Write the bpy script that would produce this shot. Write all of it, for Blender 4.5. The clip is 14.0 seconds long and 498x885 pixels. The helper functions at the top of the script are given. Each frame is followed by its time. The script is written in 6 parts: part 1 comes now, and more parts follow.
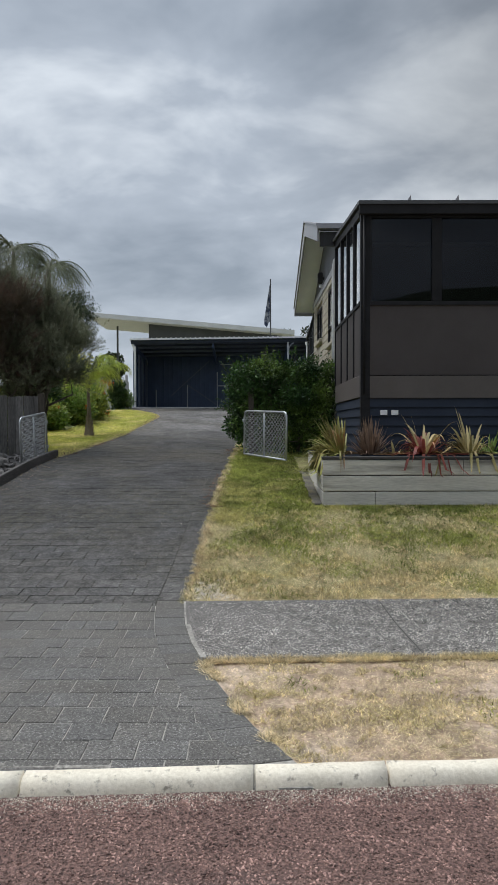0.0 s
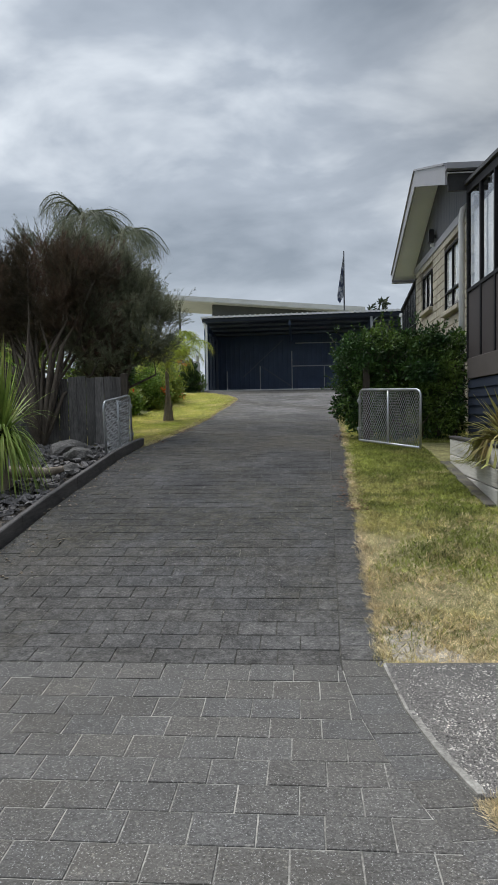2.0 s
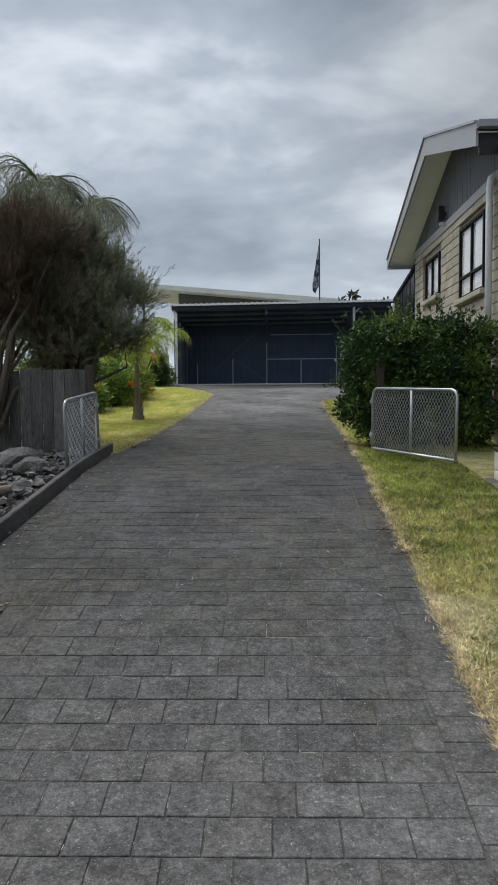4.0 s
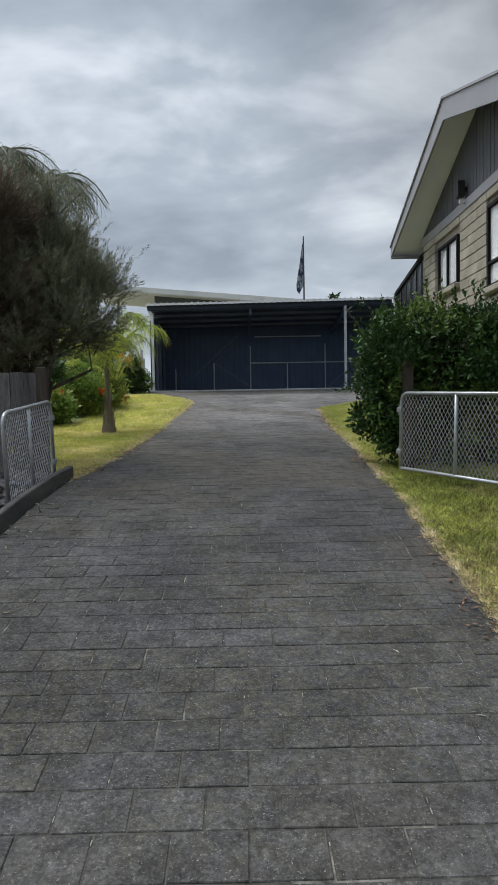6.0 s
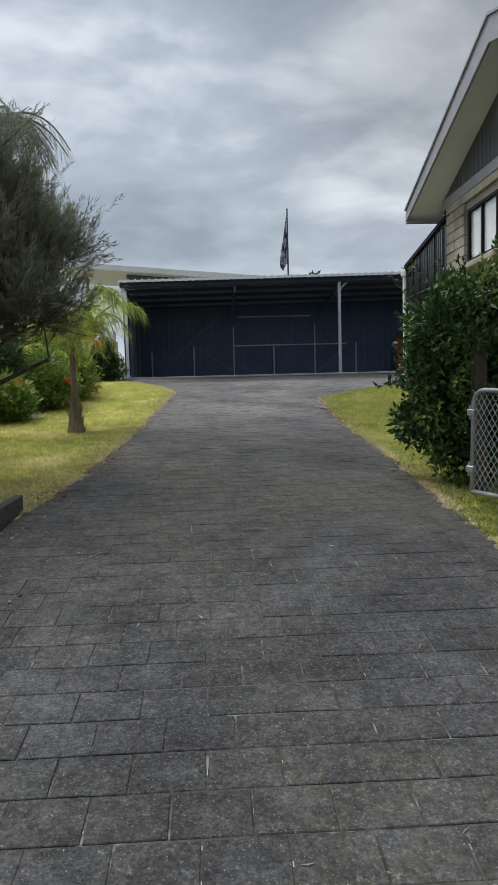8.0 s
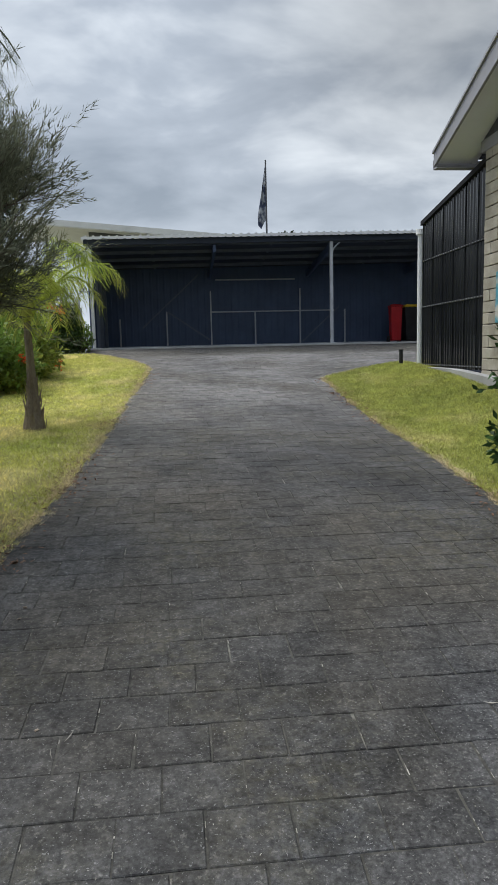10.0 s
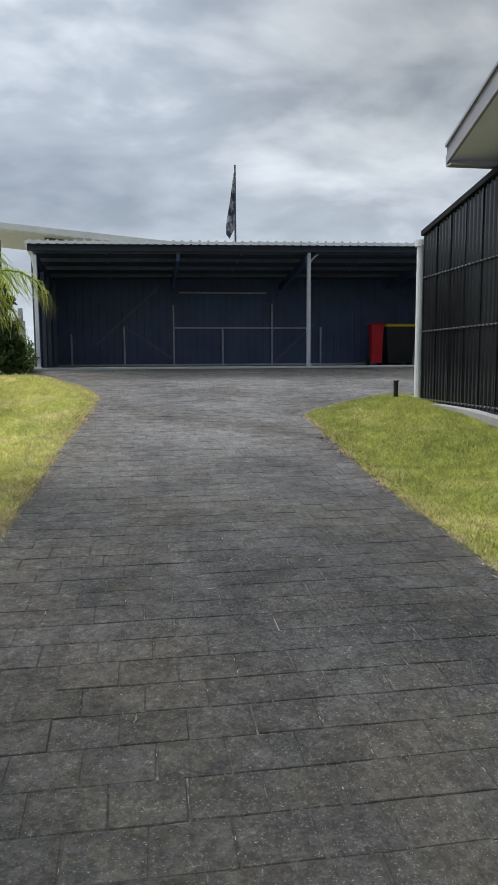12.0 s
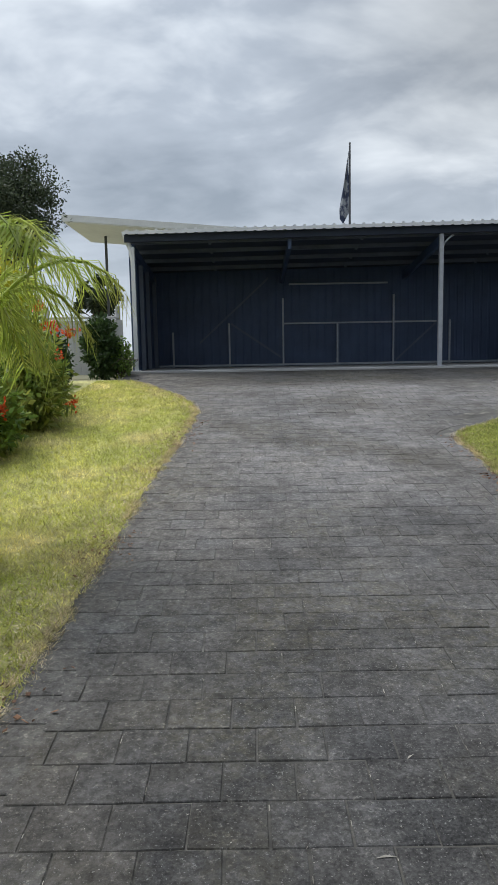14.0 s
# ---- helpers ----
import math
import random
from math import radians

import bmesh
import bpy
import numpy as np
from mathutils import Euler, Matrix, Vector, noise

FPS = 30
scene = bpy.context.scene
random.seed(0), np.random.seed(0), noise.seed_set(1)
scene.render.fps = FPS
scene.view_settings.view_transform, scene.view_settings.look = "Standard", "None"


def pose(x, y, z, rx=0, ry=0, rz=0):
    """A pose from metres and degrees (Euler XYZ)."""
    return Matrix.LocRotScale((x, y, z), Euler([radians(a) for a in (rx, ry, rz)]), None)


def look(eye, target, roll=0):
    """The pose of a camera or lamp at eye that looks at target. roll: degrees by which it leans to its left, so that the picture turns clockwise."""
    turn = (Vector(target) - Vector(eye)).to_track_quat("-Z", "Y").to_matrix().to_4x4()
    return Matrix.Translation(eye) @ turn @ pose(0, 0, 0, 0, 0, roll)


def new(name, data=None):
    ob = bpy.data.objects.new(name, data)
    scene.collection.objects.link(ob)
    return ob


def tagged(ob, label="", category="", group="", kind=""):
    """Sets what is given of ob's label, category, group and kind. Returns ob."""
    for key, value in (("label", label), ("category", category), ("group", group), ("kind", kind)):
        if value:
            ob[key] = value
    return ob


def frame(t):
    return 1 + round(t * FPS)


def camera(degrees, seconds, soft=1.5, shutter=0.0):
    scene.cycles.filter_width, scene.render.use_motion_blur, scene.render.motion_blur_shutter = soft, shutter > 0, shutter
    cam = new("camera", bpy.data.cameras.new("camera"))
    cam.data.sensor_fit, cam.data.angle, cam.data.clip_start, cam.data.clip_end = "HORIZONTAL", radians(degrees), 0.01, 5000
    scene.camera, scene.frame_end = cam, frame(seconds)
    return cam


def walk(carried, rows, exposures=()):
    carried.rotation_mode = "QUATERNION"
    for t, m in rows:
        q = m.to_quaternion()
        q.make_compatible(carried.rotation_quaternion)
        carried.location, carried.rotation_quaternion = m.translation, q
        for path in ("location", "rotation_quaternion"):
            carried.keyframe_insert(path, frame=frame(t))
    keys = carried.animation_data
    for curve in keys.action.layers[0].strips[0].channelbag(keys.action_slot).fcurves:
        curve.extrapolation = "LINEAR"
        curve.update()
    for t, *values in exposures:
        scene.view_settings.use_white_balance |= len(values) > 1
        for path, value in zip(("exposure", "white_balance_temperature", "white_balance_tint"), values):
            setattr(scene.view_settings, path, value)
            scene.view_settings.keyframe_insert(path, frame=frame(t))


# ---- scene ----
cam = camera(39.6, 14.0)
METRES, EYE, TILT, LEAN, TURN = 14.0, 1.55, 0.0, 0.0, 0.0
ROWS = [
    (0.0, 0.0, 0.0, 0.0, -0.0, -1.4, 0.12),
    (0.5, -0.0176, 0.0261, -0.0003, 3.04, -1.66, 0.66),
    (1.0, -0.0334, 0.0603, 0.0, 4.75, -1.86, 1.09),
    (1.5, -0.0564, 0.0938, -0.0004, 5.16, -2.31, 1.18),
    (2.0, -0.0698, 0.1301, -0.001, 4.44, -2.72, 0.95),
    (2.5, -0.0829, 0.1643, 0.0007, 3.63, -3.03, 0.72),
    (3.0, -0.0952, 0.1958, 0.0031, 2.74, -3.18, 0.52),
    (5.5, -0.1201, 0.3607, 0.01, -0.28, -3.44, 0.81),
    (6.0, -0.1262, 0.3967, 0.01, -0.65, -2.85, 0.99),
    (6.5, -0.1327, 0.4359, 0.0131, -1.06, -2.48, 1.17),
    (7.0, -0.1414, 0.4719, 0.0183, -1.67, -2.7, 1.31),
    (7.5, -0.1436, 0.507, 0.0203, -2.29, -3.46, 1.4),
    (10.0, -0.173, 0.6853, 0.0415, -5.8, -7.54, 1.34),
    (10.5, -0.1712, 0.7255, 0.0468, -7.13, -7.72, 1.11),
    (11.0, -0.1702, 0.7615, 0.0543, -8.39, -7.43, 0.82),
    (11.5, -0.1623, 0.7967, 0.0576, -9.07, -6.92, 0.53),
    (12.0, -0.1612, 0.8309, 0.0599, -8.7, -6.66, 0.36),
    (12.5, -0.1602, 0.866, 0.0643, -7.4, -6.63, 0.25),
    (13.0, -0.1565, 0.9014, 0.0685, -5.05, -6.95, 0.6),
    (13.5, -0.1608, 0.9353, 0.0703, -2.38, -7.4, 0.97),
    (14.0, -0.1629, 0.9636, 0.0733, -0.11, -7.26, 1.03),
]
walk(cam, [(t, pose(0, 0, EYE, TILT, LEAN, TURN) @ pose(METRES * x, METRES * y, METRES * z, 90 + pitch, roll, yaw)) for t, x, y, z, yaw, pitch, roll in ROWS],
     exposures=((0.0, 0.06), (2.5, 0.08), (5.5, 0.15), (7.5, 0.14), (10.0, 0.22), (14.0, 0.24)))

# ---- world and sun ----
world = bpy.data.worlds.new("sky")
scene.world = world
world.use_nodes = True
wn, wl = world.node_tree.nodes, world.node_tree.links
wn.clear()


def wnode(kind, **kw):
    n = wn.new(kind)
    for k, v in kw.items():
        n.inputs[k].default_value = v
    return n


def wmath(op, a, b=None):
    n = wn.new("ShaderNodeMath")
    n.operation = op
    for i, v in enumerate((a, b)):
        if v is None:
            continue
        if isinstance(v, (int, float)):
            n.inputs[i].default_value = v
        else:
            wl.new(v, n.inputs[i])
    return n.outputs[0]


SUN_EL, SUN_AZ = 60, -55
sky = wn.new("ShaderNodeTexSky")
sky.sky_type, sky.sun_disc = "NISHITA", False
sky.sun_elevation, sky.sun_rotation = radians(SUN_EL), radians(SUN_AZ)
co = wn.new("ShaderNodeTexCoord")
sep = wn.new("ShaderNodeSeparateXYZ")
wl.new(co.outputs["Generated"], sep.inputs[0])
up = wmath("MAXIMUM", sep.outputs[2], 0.0)
den = wmath("ADD", up, 0.3)
flat = wn.new("ShaderNodeCombineXYZ")
wl.new(wmath("DIVIDE", sep.outputs[0], den), flat.inputs[0])
wl.new(wmath("DIVIDE", sep.outputs[1], den), flat.inputs[1])
flat.inputs[2].default_value = 3.3
big = wnode("ShaderNodeTexNoise", Scale=1.15, Detail=5.0, Roughness=0.48, Distortion=0.15)
wl.new(flat.outputs[0], big.inputs["Vector"])
squash = wn.new("ShaderNodeMapping")
squash.inputs["Scale"].default_value = (1.0, 1.3, 1.0)
squash.inputs["Rotation"].default_value = (0, 0, 0.5)
wl.new(flat.outputs[0], squash.inputs[0])
small = wnode("ShaderNodeTexNoise", Scale=3.0, Detail=5.0, Roughness=0.52, Distortion=0.25)
wl.new(squash.outputs[0], small.inputs["Vector"])
mixn = wmath("ADD", wmath("MULTIPLY", big.outputs[0], 0.58), wmath("MULTIPLY", small.outputs[0], 0.42))
ramp = wn.new("ShaderNodeValToRGB")
wl.new(mixn, ramp.inputs[0])
ramp.color_ramp.elements[0].position, ramp.color_ramp.elements[0].color = 0.35, (0.225, 0.27, 0.33, 1)
ramp.color_ramp.elements[1].position, ramp.color_ramp.elements[1].color = 0.64, (0.88, 0.94, 1.0, 1)
mid = ramp.color_ramp.elements.new(0.5)
mid.color = (0.43, 0.485, 0.56, 1)
cloudmix = wn.new("ShaderNodeMixRGB")
cloudmix.inputs[0].default_value = 0.06
haze = wn.new("ShaderNodeMixRGB")
wl.new(wmath("MULTIPLY", wmath("POWER", wmath("SUBTRACT", 1.0, up), 7.0), 0.75), haze.inputs[0])
wl.new(ramp.outputs[0], haze.inputs[1])
haze.inputs[2].default_value = (0.66, 0.725, 0.80, 1)
wl.new(haze.outputs[0], cloudmix.inputs[1])
skydim = wn.new("ShaderNodeMixRGB")
skydim.blend_type = "MULTIPLY"
skydim.inputs[0].default_value = 1.0
skydim.inputs[2].default_value = (0.1, 0.1, 0.1, 1)
wl.new(sky.outputs[0], skydim.inputs[1])
wl.new(skydim.outputs[0], cloudmix.inputs[2])
bg = wn.new("ShaderNodeBackground")
def wspan(v, lo, hi):
    n = wn.new("ShaderNodeMapRange")
    n.interpolation_type = "SMOOTHSTEP"
    wl.new(v, n.inputs[0])
    n.inputs[1].default_value, n.inputs[2].default_value = lo, hi
    return n.outputs[0]


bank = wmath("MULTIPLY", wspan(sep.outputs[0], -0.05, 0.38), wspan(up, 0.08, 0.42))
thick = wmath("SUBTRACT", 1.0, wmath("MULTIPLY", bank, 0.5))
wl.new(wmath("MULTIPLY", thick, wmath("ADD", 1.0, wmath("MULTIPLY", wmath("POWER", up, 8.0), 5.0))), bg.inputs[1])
wl.new(cloudmix.outputs[0], bg.inputs[0])
wout = wn.new("ShaderNodeOutputWorld")
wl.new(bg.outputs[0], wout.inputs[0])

sun_data = bpy.data.lights.new("sun", "SUN")
sun_data.energy, sun_data.angle, sun_data.color = 1.9, radians(30), (1.0, 0.96, 0.9)
sun = new("sun", sun_data)
se, sa = radians(SUN_EL), radians(SUN_AZ)
sun.matrix_world = look((math.sin(sa) * math.cos(se) * 60, math.cos(sa) * math.cos(se) * 60, math.sin(se) * 60), (0, 0, 0))


# ---- materials ----
def material(name, c1, c2, rough=0.8, scale=6.0, fine=60.0, fine_amt=0.35, bump=0.2, bump_dist=0.01, metal=0.0, vary=0.0,
             patch=None, patch_scale=0.6, patch_lo=0.5, patch_hi=0.65, spec=0.4, stretch=(1, 1, 1), patch2=None, speck=None, speck_lo=0.62, y_tone=None, mottle=0.0, moss=None, near_tone=None, clump=0.0, hue=0.0, dust=None):
    """Two-scale noise between c1 and c2, an optional larger stain colour, per-piece variation."""
    m = bpy.data.materials.new(name)
    m.use_nodes = True
    nt = m.node_tree
    N, L = nt.nodes, nt.links
    p = N["Principled BSDF"]
    geo = N.new("ShaderNodeNewGeometry")
    mp = N.new("ShaderNodeMapping")
    mp.inputs["Scale"].default_value = stretch
    L.new(geo.outputs["Position"], mp.inputs[0])

    def tex(s, detail=4.0, rgh=0.6):
        n = N.new("ShaderNodeTexNoise")
        n.inputs["Scale"].default_value, n.inputs["Detail"].default_value, n.inputs["Roughness"].default_value = s, detail, rgh
        L.new(mp.outputs[0], n.inputs["Vector"])
        return n.outputs[0]

    def mth(op, a, b):
        n = N.new("ShaderNodeMath")
        n.operation = op
        for i, v in enumerate((a, b)):
            if isinstance(v, (int, float)):
                n.inputs[i].default_value = v
            else:
                L.new(v, n.inputs[i])
        return n.outputs[0]

    def mix(f, a, b, kind="MIX"):
        n = N.new("ShaderNodeMixRGB")
        n.blend_type = kind
        for i, v in enumerate((f, a, b)):
            if isinstance(v, (int, float)):
                n.inputs[i].default_value = v
            elif isinstance(v, tuple):
                n.inputs[i].default_value = (*v, 1)
            else:
                L.new(v, n.inputs[i])
        return n.outputs[0]

    def span(v, lo, hi):
        n = N.new("ShaderNodeMapRange")
        L.new(v, n.inputs[0])
        n.inputs[1].default_value, n.inputs[2].default_value = lo, hi
        return n.outputs[0]

    coarse, grain = tex(scale), tex(fine, 3.0, 0.7)
    f = span(mth("ADD", mth("MULTIPLY", coarse, 1 - fine_amt), mth("MULTIPLY", grain, fine_amt)), 0.36, 0.64)
    col = mix(f, c1, c2)
    if patch:
        col = mix(span(tex(patch_scale, 5.0), patch_lo, patch_hi), col, patch)
    if patch2:
        col = mix(span(tex(patch_scale * 2.7, 6.0), 0.52, 0.62), col, patch2)
    # Tone blended in along y, with an optional fade back out.
    if y_tone:
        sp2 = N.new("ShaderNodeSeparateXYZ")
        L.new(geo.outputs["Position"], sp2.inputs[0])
        reach = span(sp2.outputs[1], y_tone[1], y_tone[2])
        if len(y_tone) > 3:
            reach = mth("MULTIPLY", reach, span(sp2.outputs[1], y_tone[4], y_tone[3]))
        col = mix(mth("MULTIPLY", reach, span(tex(0.8, 5.0), 0.2, 0.6)), col, y_tone[0])
    # Second tone that fades out along y; blends the drive into the apron.
    if near_tone:
        sp3 = N.new("ShaderNodeSeparateXYZ")
        L.new(geo.outputs["Position"], sp3.inputs[0])
        col = mix(mth("MULTIPLY", span(sp3.outputs[1], near_tone[2], near_tone[1]), 0.9), col, mix(f, near_tone[0], tuple(v * 2.2 for v in near_tone[0])))
    # Blends a paler tone over the drive's left side, patchy by noise.
    if dust:
        sp4 = N.new("ShaderNodeSeparateXYZ")
        L.new(geo.outputs["Position"], sp4.inputs[0])
        lie = mth("MULTIPLY", span(sp4.outputs[0], dust[2], dust[1]), span(sp4.outputs[1], dust[3], dust[4]))
        col = mix(mth("MULTIPLY", lie, span(tex(2.2, 5.0, 0.7), 0.3, 0.62)), col, dust[0])
    if moss:
        blot = mth("MULTIPLY", span(tex(0.75, 3.0), 0.47, 0.62), span(tex(16.0, 5.0, 0.75), 0.42, 0.6))
        col = mix(mth("MULTIPLY", blot, 0.42), col, moss)
    if mottle:
        blotch = mix(span(tex(7.0, 6.0, 0.7), 0.35, 0.65), (1 - mottle,) * 3, (1 + mottle,) * 3)
        col = mix(1.0, col, blotch, "MULTIPLY")
        col = mix(1.0, col, mix(span(tex(30.0, 4.0, 0.8), 0.38, 0.62), (1 - mottle,) * 3, (1 + mottle,) * 3), "MULTIPLY")
        col = mix(mth("MULTIPLY", span(tex(52.0, 3.0, 0.7), 0.58, 0.68), 0.7), col, mix(1.0, col, (2.2, 2.17, 2.05), "MULTIPLY"))
    if speck:
        col = mix(span(tex(130.0, 2.0, 0.5), speck_lo, speck_lo + 0.05), col, speck)
    if vary:
        oi = N.new("ShaderNodeObjectInfo")
        r = mth("FRACT", mth("ADD", oi.outputs["Random"], geo.outputs["Random Per Island"]), 0)
        col = mix(1.0, col, mix(r, (1 - vary,) * 3, (1 + vary,) * 3), "MULTIPLY")
        if hue:
            turn = mth("FRACT", mth("MULTIPLY", r, 7.3), 0)
            col = mix(1.0, col, mix(turn, (1 + hue, 1.0, 1 - 1.6 * hue), (1 - hue, 1.0, 1 + 1.6 * hue)), "MULTIPLY")
    if clump:
        for s in (5.0, 17.0, 48.0):
            col = mix(1.0, col, mix(span(tex(s, 3.0, 0.65), 0.36, 0.64), (1 - clump,) * 3, (1 + 0.7 * clump,) * 3), "MULTIPLY")
    L.new(col, p.inputs["Base Color"])
    rr = mth("ADD", mth("MULTIPLY", coarse, 0.2), rough - 0.1)
    L.new(rr, p.inputs["Roughness"])
    p.inputs["Metallic"].default_value = metal
    p.inputs["Specular IOR Level"].default_value = spec
    if bump:
        b = N.new("ShaderNodeBump")
        b.inputs["Strength"].default_value, b.inputs["Distance"].default_value = bump, bump_dist
        L.new(grain, b.inputs["Height"])
        L.new(b.outputs[0], p.inputs["Normal"])
    return m


def leafy(name, c1, c2, c3=None, rough=0.5, scale=1.5, trans=0.25, vary=0.35, clump=0.0):
    """Leaf surface: colour drifts over the plant and from leaf to leaf, with some light let through."""
    m = material(name, c1, c2, rough, scale, 30.0, 0.2, 0, vary=vary, patch=c3, patch_scale=1.2, spec=0.3, clump=clump)
    N, L = m.node_tree.nodes, m.node_tree.links
    p = N["Principled BSDF"]
    tr = N.new("ShaderNodeBsdfTranslucent")
    L.new(p.inputs["Base Color"].links[0].from_socket, tr.inputs[0])
    mx = N.new("ShaderNodeMixShader")
    mx.inputs[0].default_value = trans
    L.new(p.outputs[0], mx.inputs[1])
    L.new(tr.outputs[0], mx.inputs[2])
    L.new(mx.outputs[0], N["Material Output"].inputs[0])
    return m


def glass_material(name, tint, ior=1.5):
    m = bpy.data.materials.new(name)
    m.use_nodes = True
    p = m.node_tree.nodes["Principled BSDF"]
    p.inputs["Base Color"].default_value = (*tint, 1)
    p.inputs["Roughness"].default_value, p.inputs["Transmission Weight"].default_value, p.inputs["IOR"].default_value = 0.02, 1.0, ior
    return m


M_ROAD = material("red_chip_seal", (0.045, 0.025, 0.021), (0.26, 0.155, 0.13), 0.85, 3, 75, 0.93, 1.0, 0.015, patch=(0.09, 0.06, 0.055), patch_scale=0.8)
M_CHIP = material("road_stone_chips", (0.07, 0.038, 0.032), (0.40, 0.255, 0.215), 0.8, 9, 60, 0.4, 0.3, vary=0.7)
M_KERB = material("kerb_concrete", (0.60, 0.54, 0.43), (0.80, 0.74, 0.62), 0.85, 5, 60, 0.6, 0.35, 0.006, patch=(0.28, 0.25, 0.2), patch_scale=20, patch_lo=0.6, patch_hi=0.7)
M_CRACK = material("dark_joint_dirt", (0.02, 0.018, 0.015), (0.05, 0.045, 0.04), 0.95, 20, 90, 0.5, 0.3)
M_PATH = material("exposed_aggregate_footpath", (0.055, 0.05, 0.046), (0.22, 0.205, 0.19), 0.85, 3, 90, 0.8, 0.6, 0.006, patch=(0.11, 0.104, 0.096), patch_scale=1.1)
M_GRIT = material("kerb_grit_stone", (0.36, 0.31, 0.255), (0.62, 0.56, 0.48), 0.9, 9, 60, 0.4, 0.2, vary=0.4)
M_PEBBLE = material("aggregate_pebble", (0.15, 0.138, 0.122), (0.56, 0.525, 0.475), 0.75, 9, 60, 0.4, 0.2, vary=0.9)
# Paler run by y: sheen and wear in colour, ending where carport shade begins.
M_PAVER = material("charcoal_paver", (0.0262, 0.0258, 0.0256), (0.0885, 0.0872, 0.0866), 0.92, 1.6, 80, 0.6, 0.6, 0.006, vary=0.08,
                   patch=(0.068, 0.062, 0.052), patch_scale=0.5, patch_lo=0.48, patch_hi=0.72, spec=0.1, speck=(0.19, 0.186, 0.178), speck_lo=0.655,
                   y_tone=((0.17, 0.163, 0.16), 15.4, 19.8, 24.4, 25.4), mottle=0.27, moss=(0.085, 0.078, 0.05), near_tone=((0.07, 0.067, 0.064), 5.2, 8.2), hue=0.01, dust=((0.145, 0.134, 0.12), -3.5, -1.8, 11.5, 15.0))
M_PAVER2 = material("grey_apron_paver", (0.064, 0.0605, 0.056), (0.172, 0.164, 0.153), 0.8, 1.8, 80, 0.8, 0.35, 0.004, vary=0.08,
                    patch=(0.095, 0.087, 0.075), patch_scale=0.7, patch_lo=0.5, patch_hi=0.72, spec=0.12, hue=0.015, speck=(0.32, 0.31, 0.295), speck_lo=0.62, mottle=0.07, y_tone=((0.1, 0.0955, 0.09), 3.8, 6.2))
M_PALESAND = material("pale_joint_sand", (0.10, 0.094, 0.084), (0.46, 0.435, 0.39), 0.95, 3, 40, 0.45, 0.3, 0.004)
# Joint sand follows the same painted sheen, stopping short of the carport's shade.
M_SAND = material("joint_sand", (0.02, 0.019, 0.016), (0.10, 0.094, 0.08), 0.95, 2.6, 30, 0.5, 0.3, 0.004, patch=(0.2, 0.19, 0.16), patch_scale=5, patch_lo=0.58, patch_hi=0.68, y_tone=((0.12, 0.115, 0.11), 14.5, 18.5, 24.4, 25.4))
M_YARD = material("worn_charcoal_paving", (0.06, 0.059, 0.058), (0.125, 0.123, 0.12), 0.7, 0.9, 90, 0.35, 0.3, 0.004, patch=(0.13, 0.13, 0.128), patch_scale=0.5)
M_SOIL = material("dry_soil", (0.32, 0.225, 0.155), (0.56, 0.43, 0.32), 0.95, 7, 70, 0.6, 0.8, 0.014, patch=(0.60, 0.49, 0.39), patch_scale=0.9, clump=0.22)
M_BEDSOIL = material("dark_bed_soil", (0.05, 0.042, 0.035), (0.13, 0.11, 0.09), 0.95, 7, 70, 0.6, 0.8, 0.014)
M_PALESOIL = material("bleached_sandy_soil", (0.26, 0.23, 0.19), (0.54, 0.49, 0.42), 0.95, 9, 60, 0.6, 0.7, 0.01, clump=0.2)
M_LAND = material("far_grassland", (0.17, 0.165, 0.09), (0.27, 0.25, 0.15), 0.95, 0.4, 5, 0.4, 0.3, 0.03)
M_TURF = material("lawn_turf", (0.13, 0.125, 0.045), (0.28, 0.255, 0.11), 0.95, 3, 55, 0.5, 0.5, 0.012, patch=(0.29, 0.265, 0.115), patch_scale=0.8, patch_lo=0.45, patch_hi=0.62, clump=0.22)
M_TURFG = material("green_turf", (0.17, 0.20, 0.045), (0.34, 0.36, 0.09), 0.95, 3, 55, 0.5, 0.5, 0.012, patch=(0.44, 0.41, 0.14), patch_scale=0.6, patch_lo=0.48, patch_hi=0.66, clump=0.22)
# Left lawn turf: its own yellow plus sunlit brightness put into the colour.
M_TURFL = material("sunlit_yellow_turf", (0.31, 0.31, 0.11), (0.54, 0.51, 0.22), 0.95, 3, 55, 0.6, 0.6, 0.015, patch=(0.56, 0.49, 0.26), patch_scale=0.6, patch_lo=0.48, patch_hi=0.66, clump=0.22)
M_CONC = material("carport_slab_concrete", (0.3, 0.3, 0.3), (0.42, 0.42, 0.41), 0.85, 2, 50, 0.4, 0.2, 0.004)
M_STEEL = material("charcoal_steel_sheet", (0.036, 0.062, 0.124), (0.056, 0.09, 0.172), 0.5, 1.5, 25, 0.25, 0.05, 0.002, spec=0.5)
M_GALV = material("galvanised_steel", (0.36, 0.38, 0.40), (0.52, 0.54, 0.56), 0.42, 5, 50, 0.3, 0.05, 0.002, metal=0.7)
# Near-black blue: shade below the carport roof edge put into the colour.
M_UNDERSHADE = material("shade_dark_underside", (0.024, 0.034, 0.056), (0.038, 0.05, 0.08), 0.6, 2, 30, 0.3, 0.05)
M_STUDP = material("pale_steel_post", (0.36, 0.38, 0.41), (0.48, 0.50, 0.53), 0.5, 5, 50, 0.3, 0.05, 0.002)
M_STUD = material("dull_steel_stud", (0.34, 0.37, 0.42), (0.45, 0.485, 0.54), 0.5, 5, 50, 0.3, 0.05, 0.002, metal=0.3)
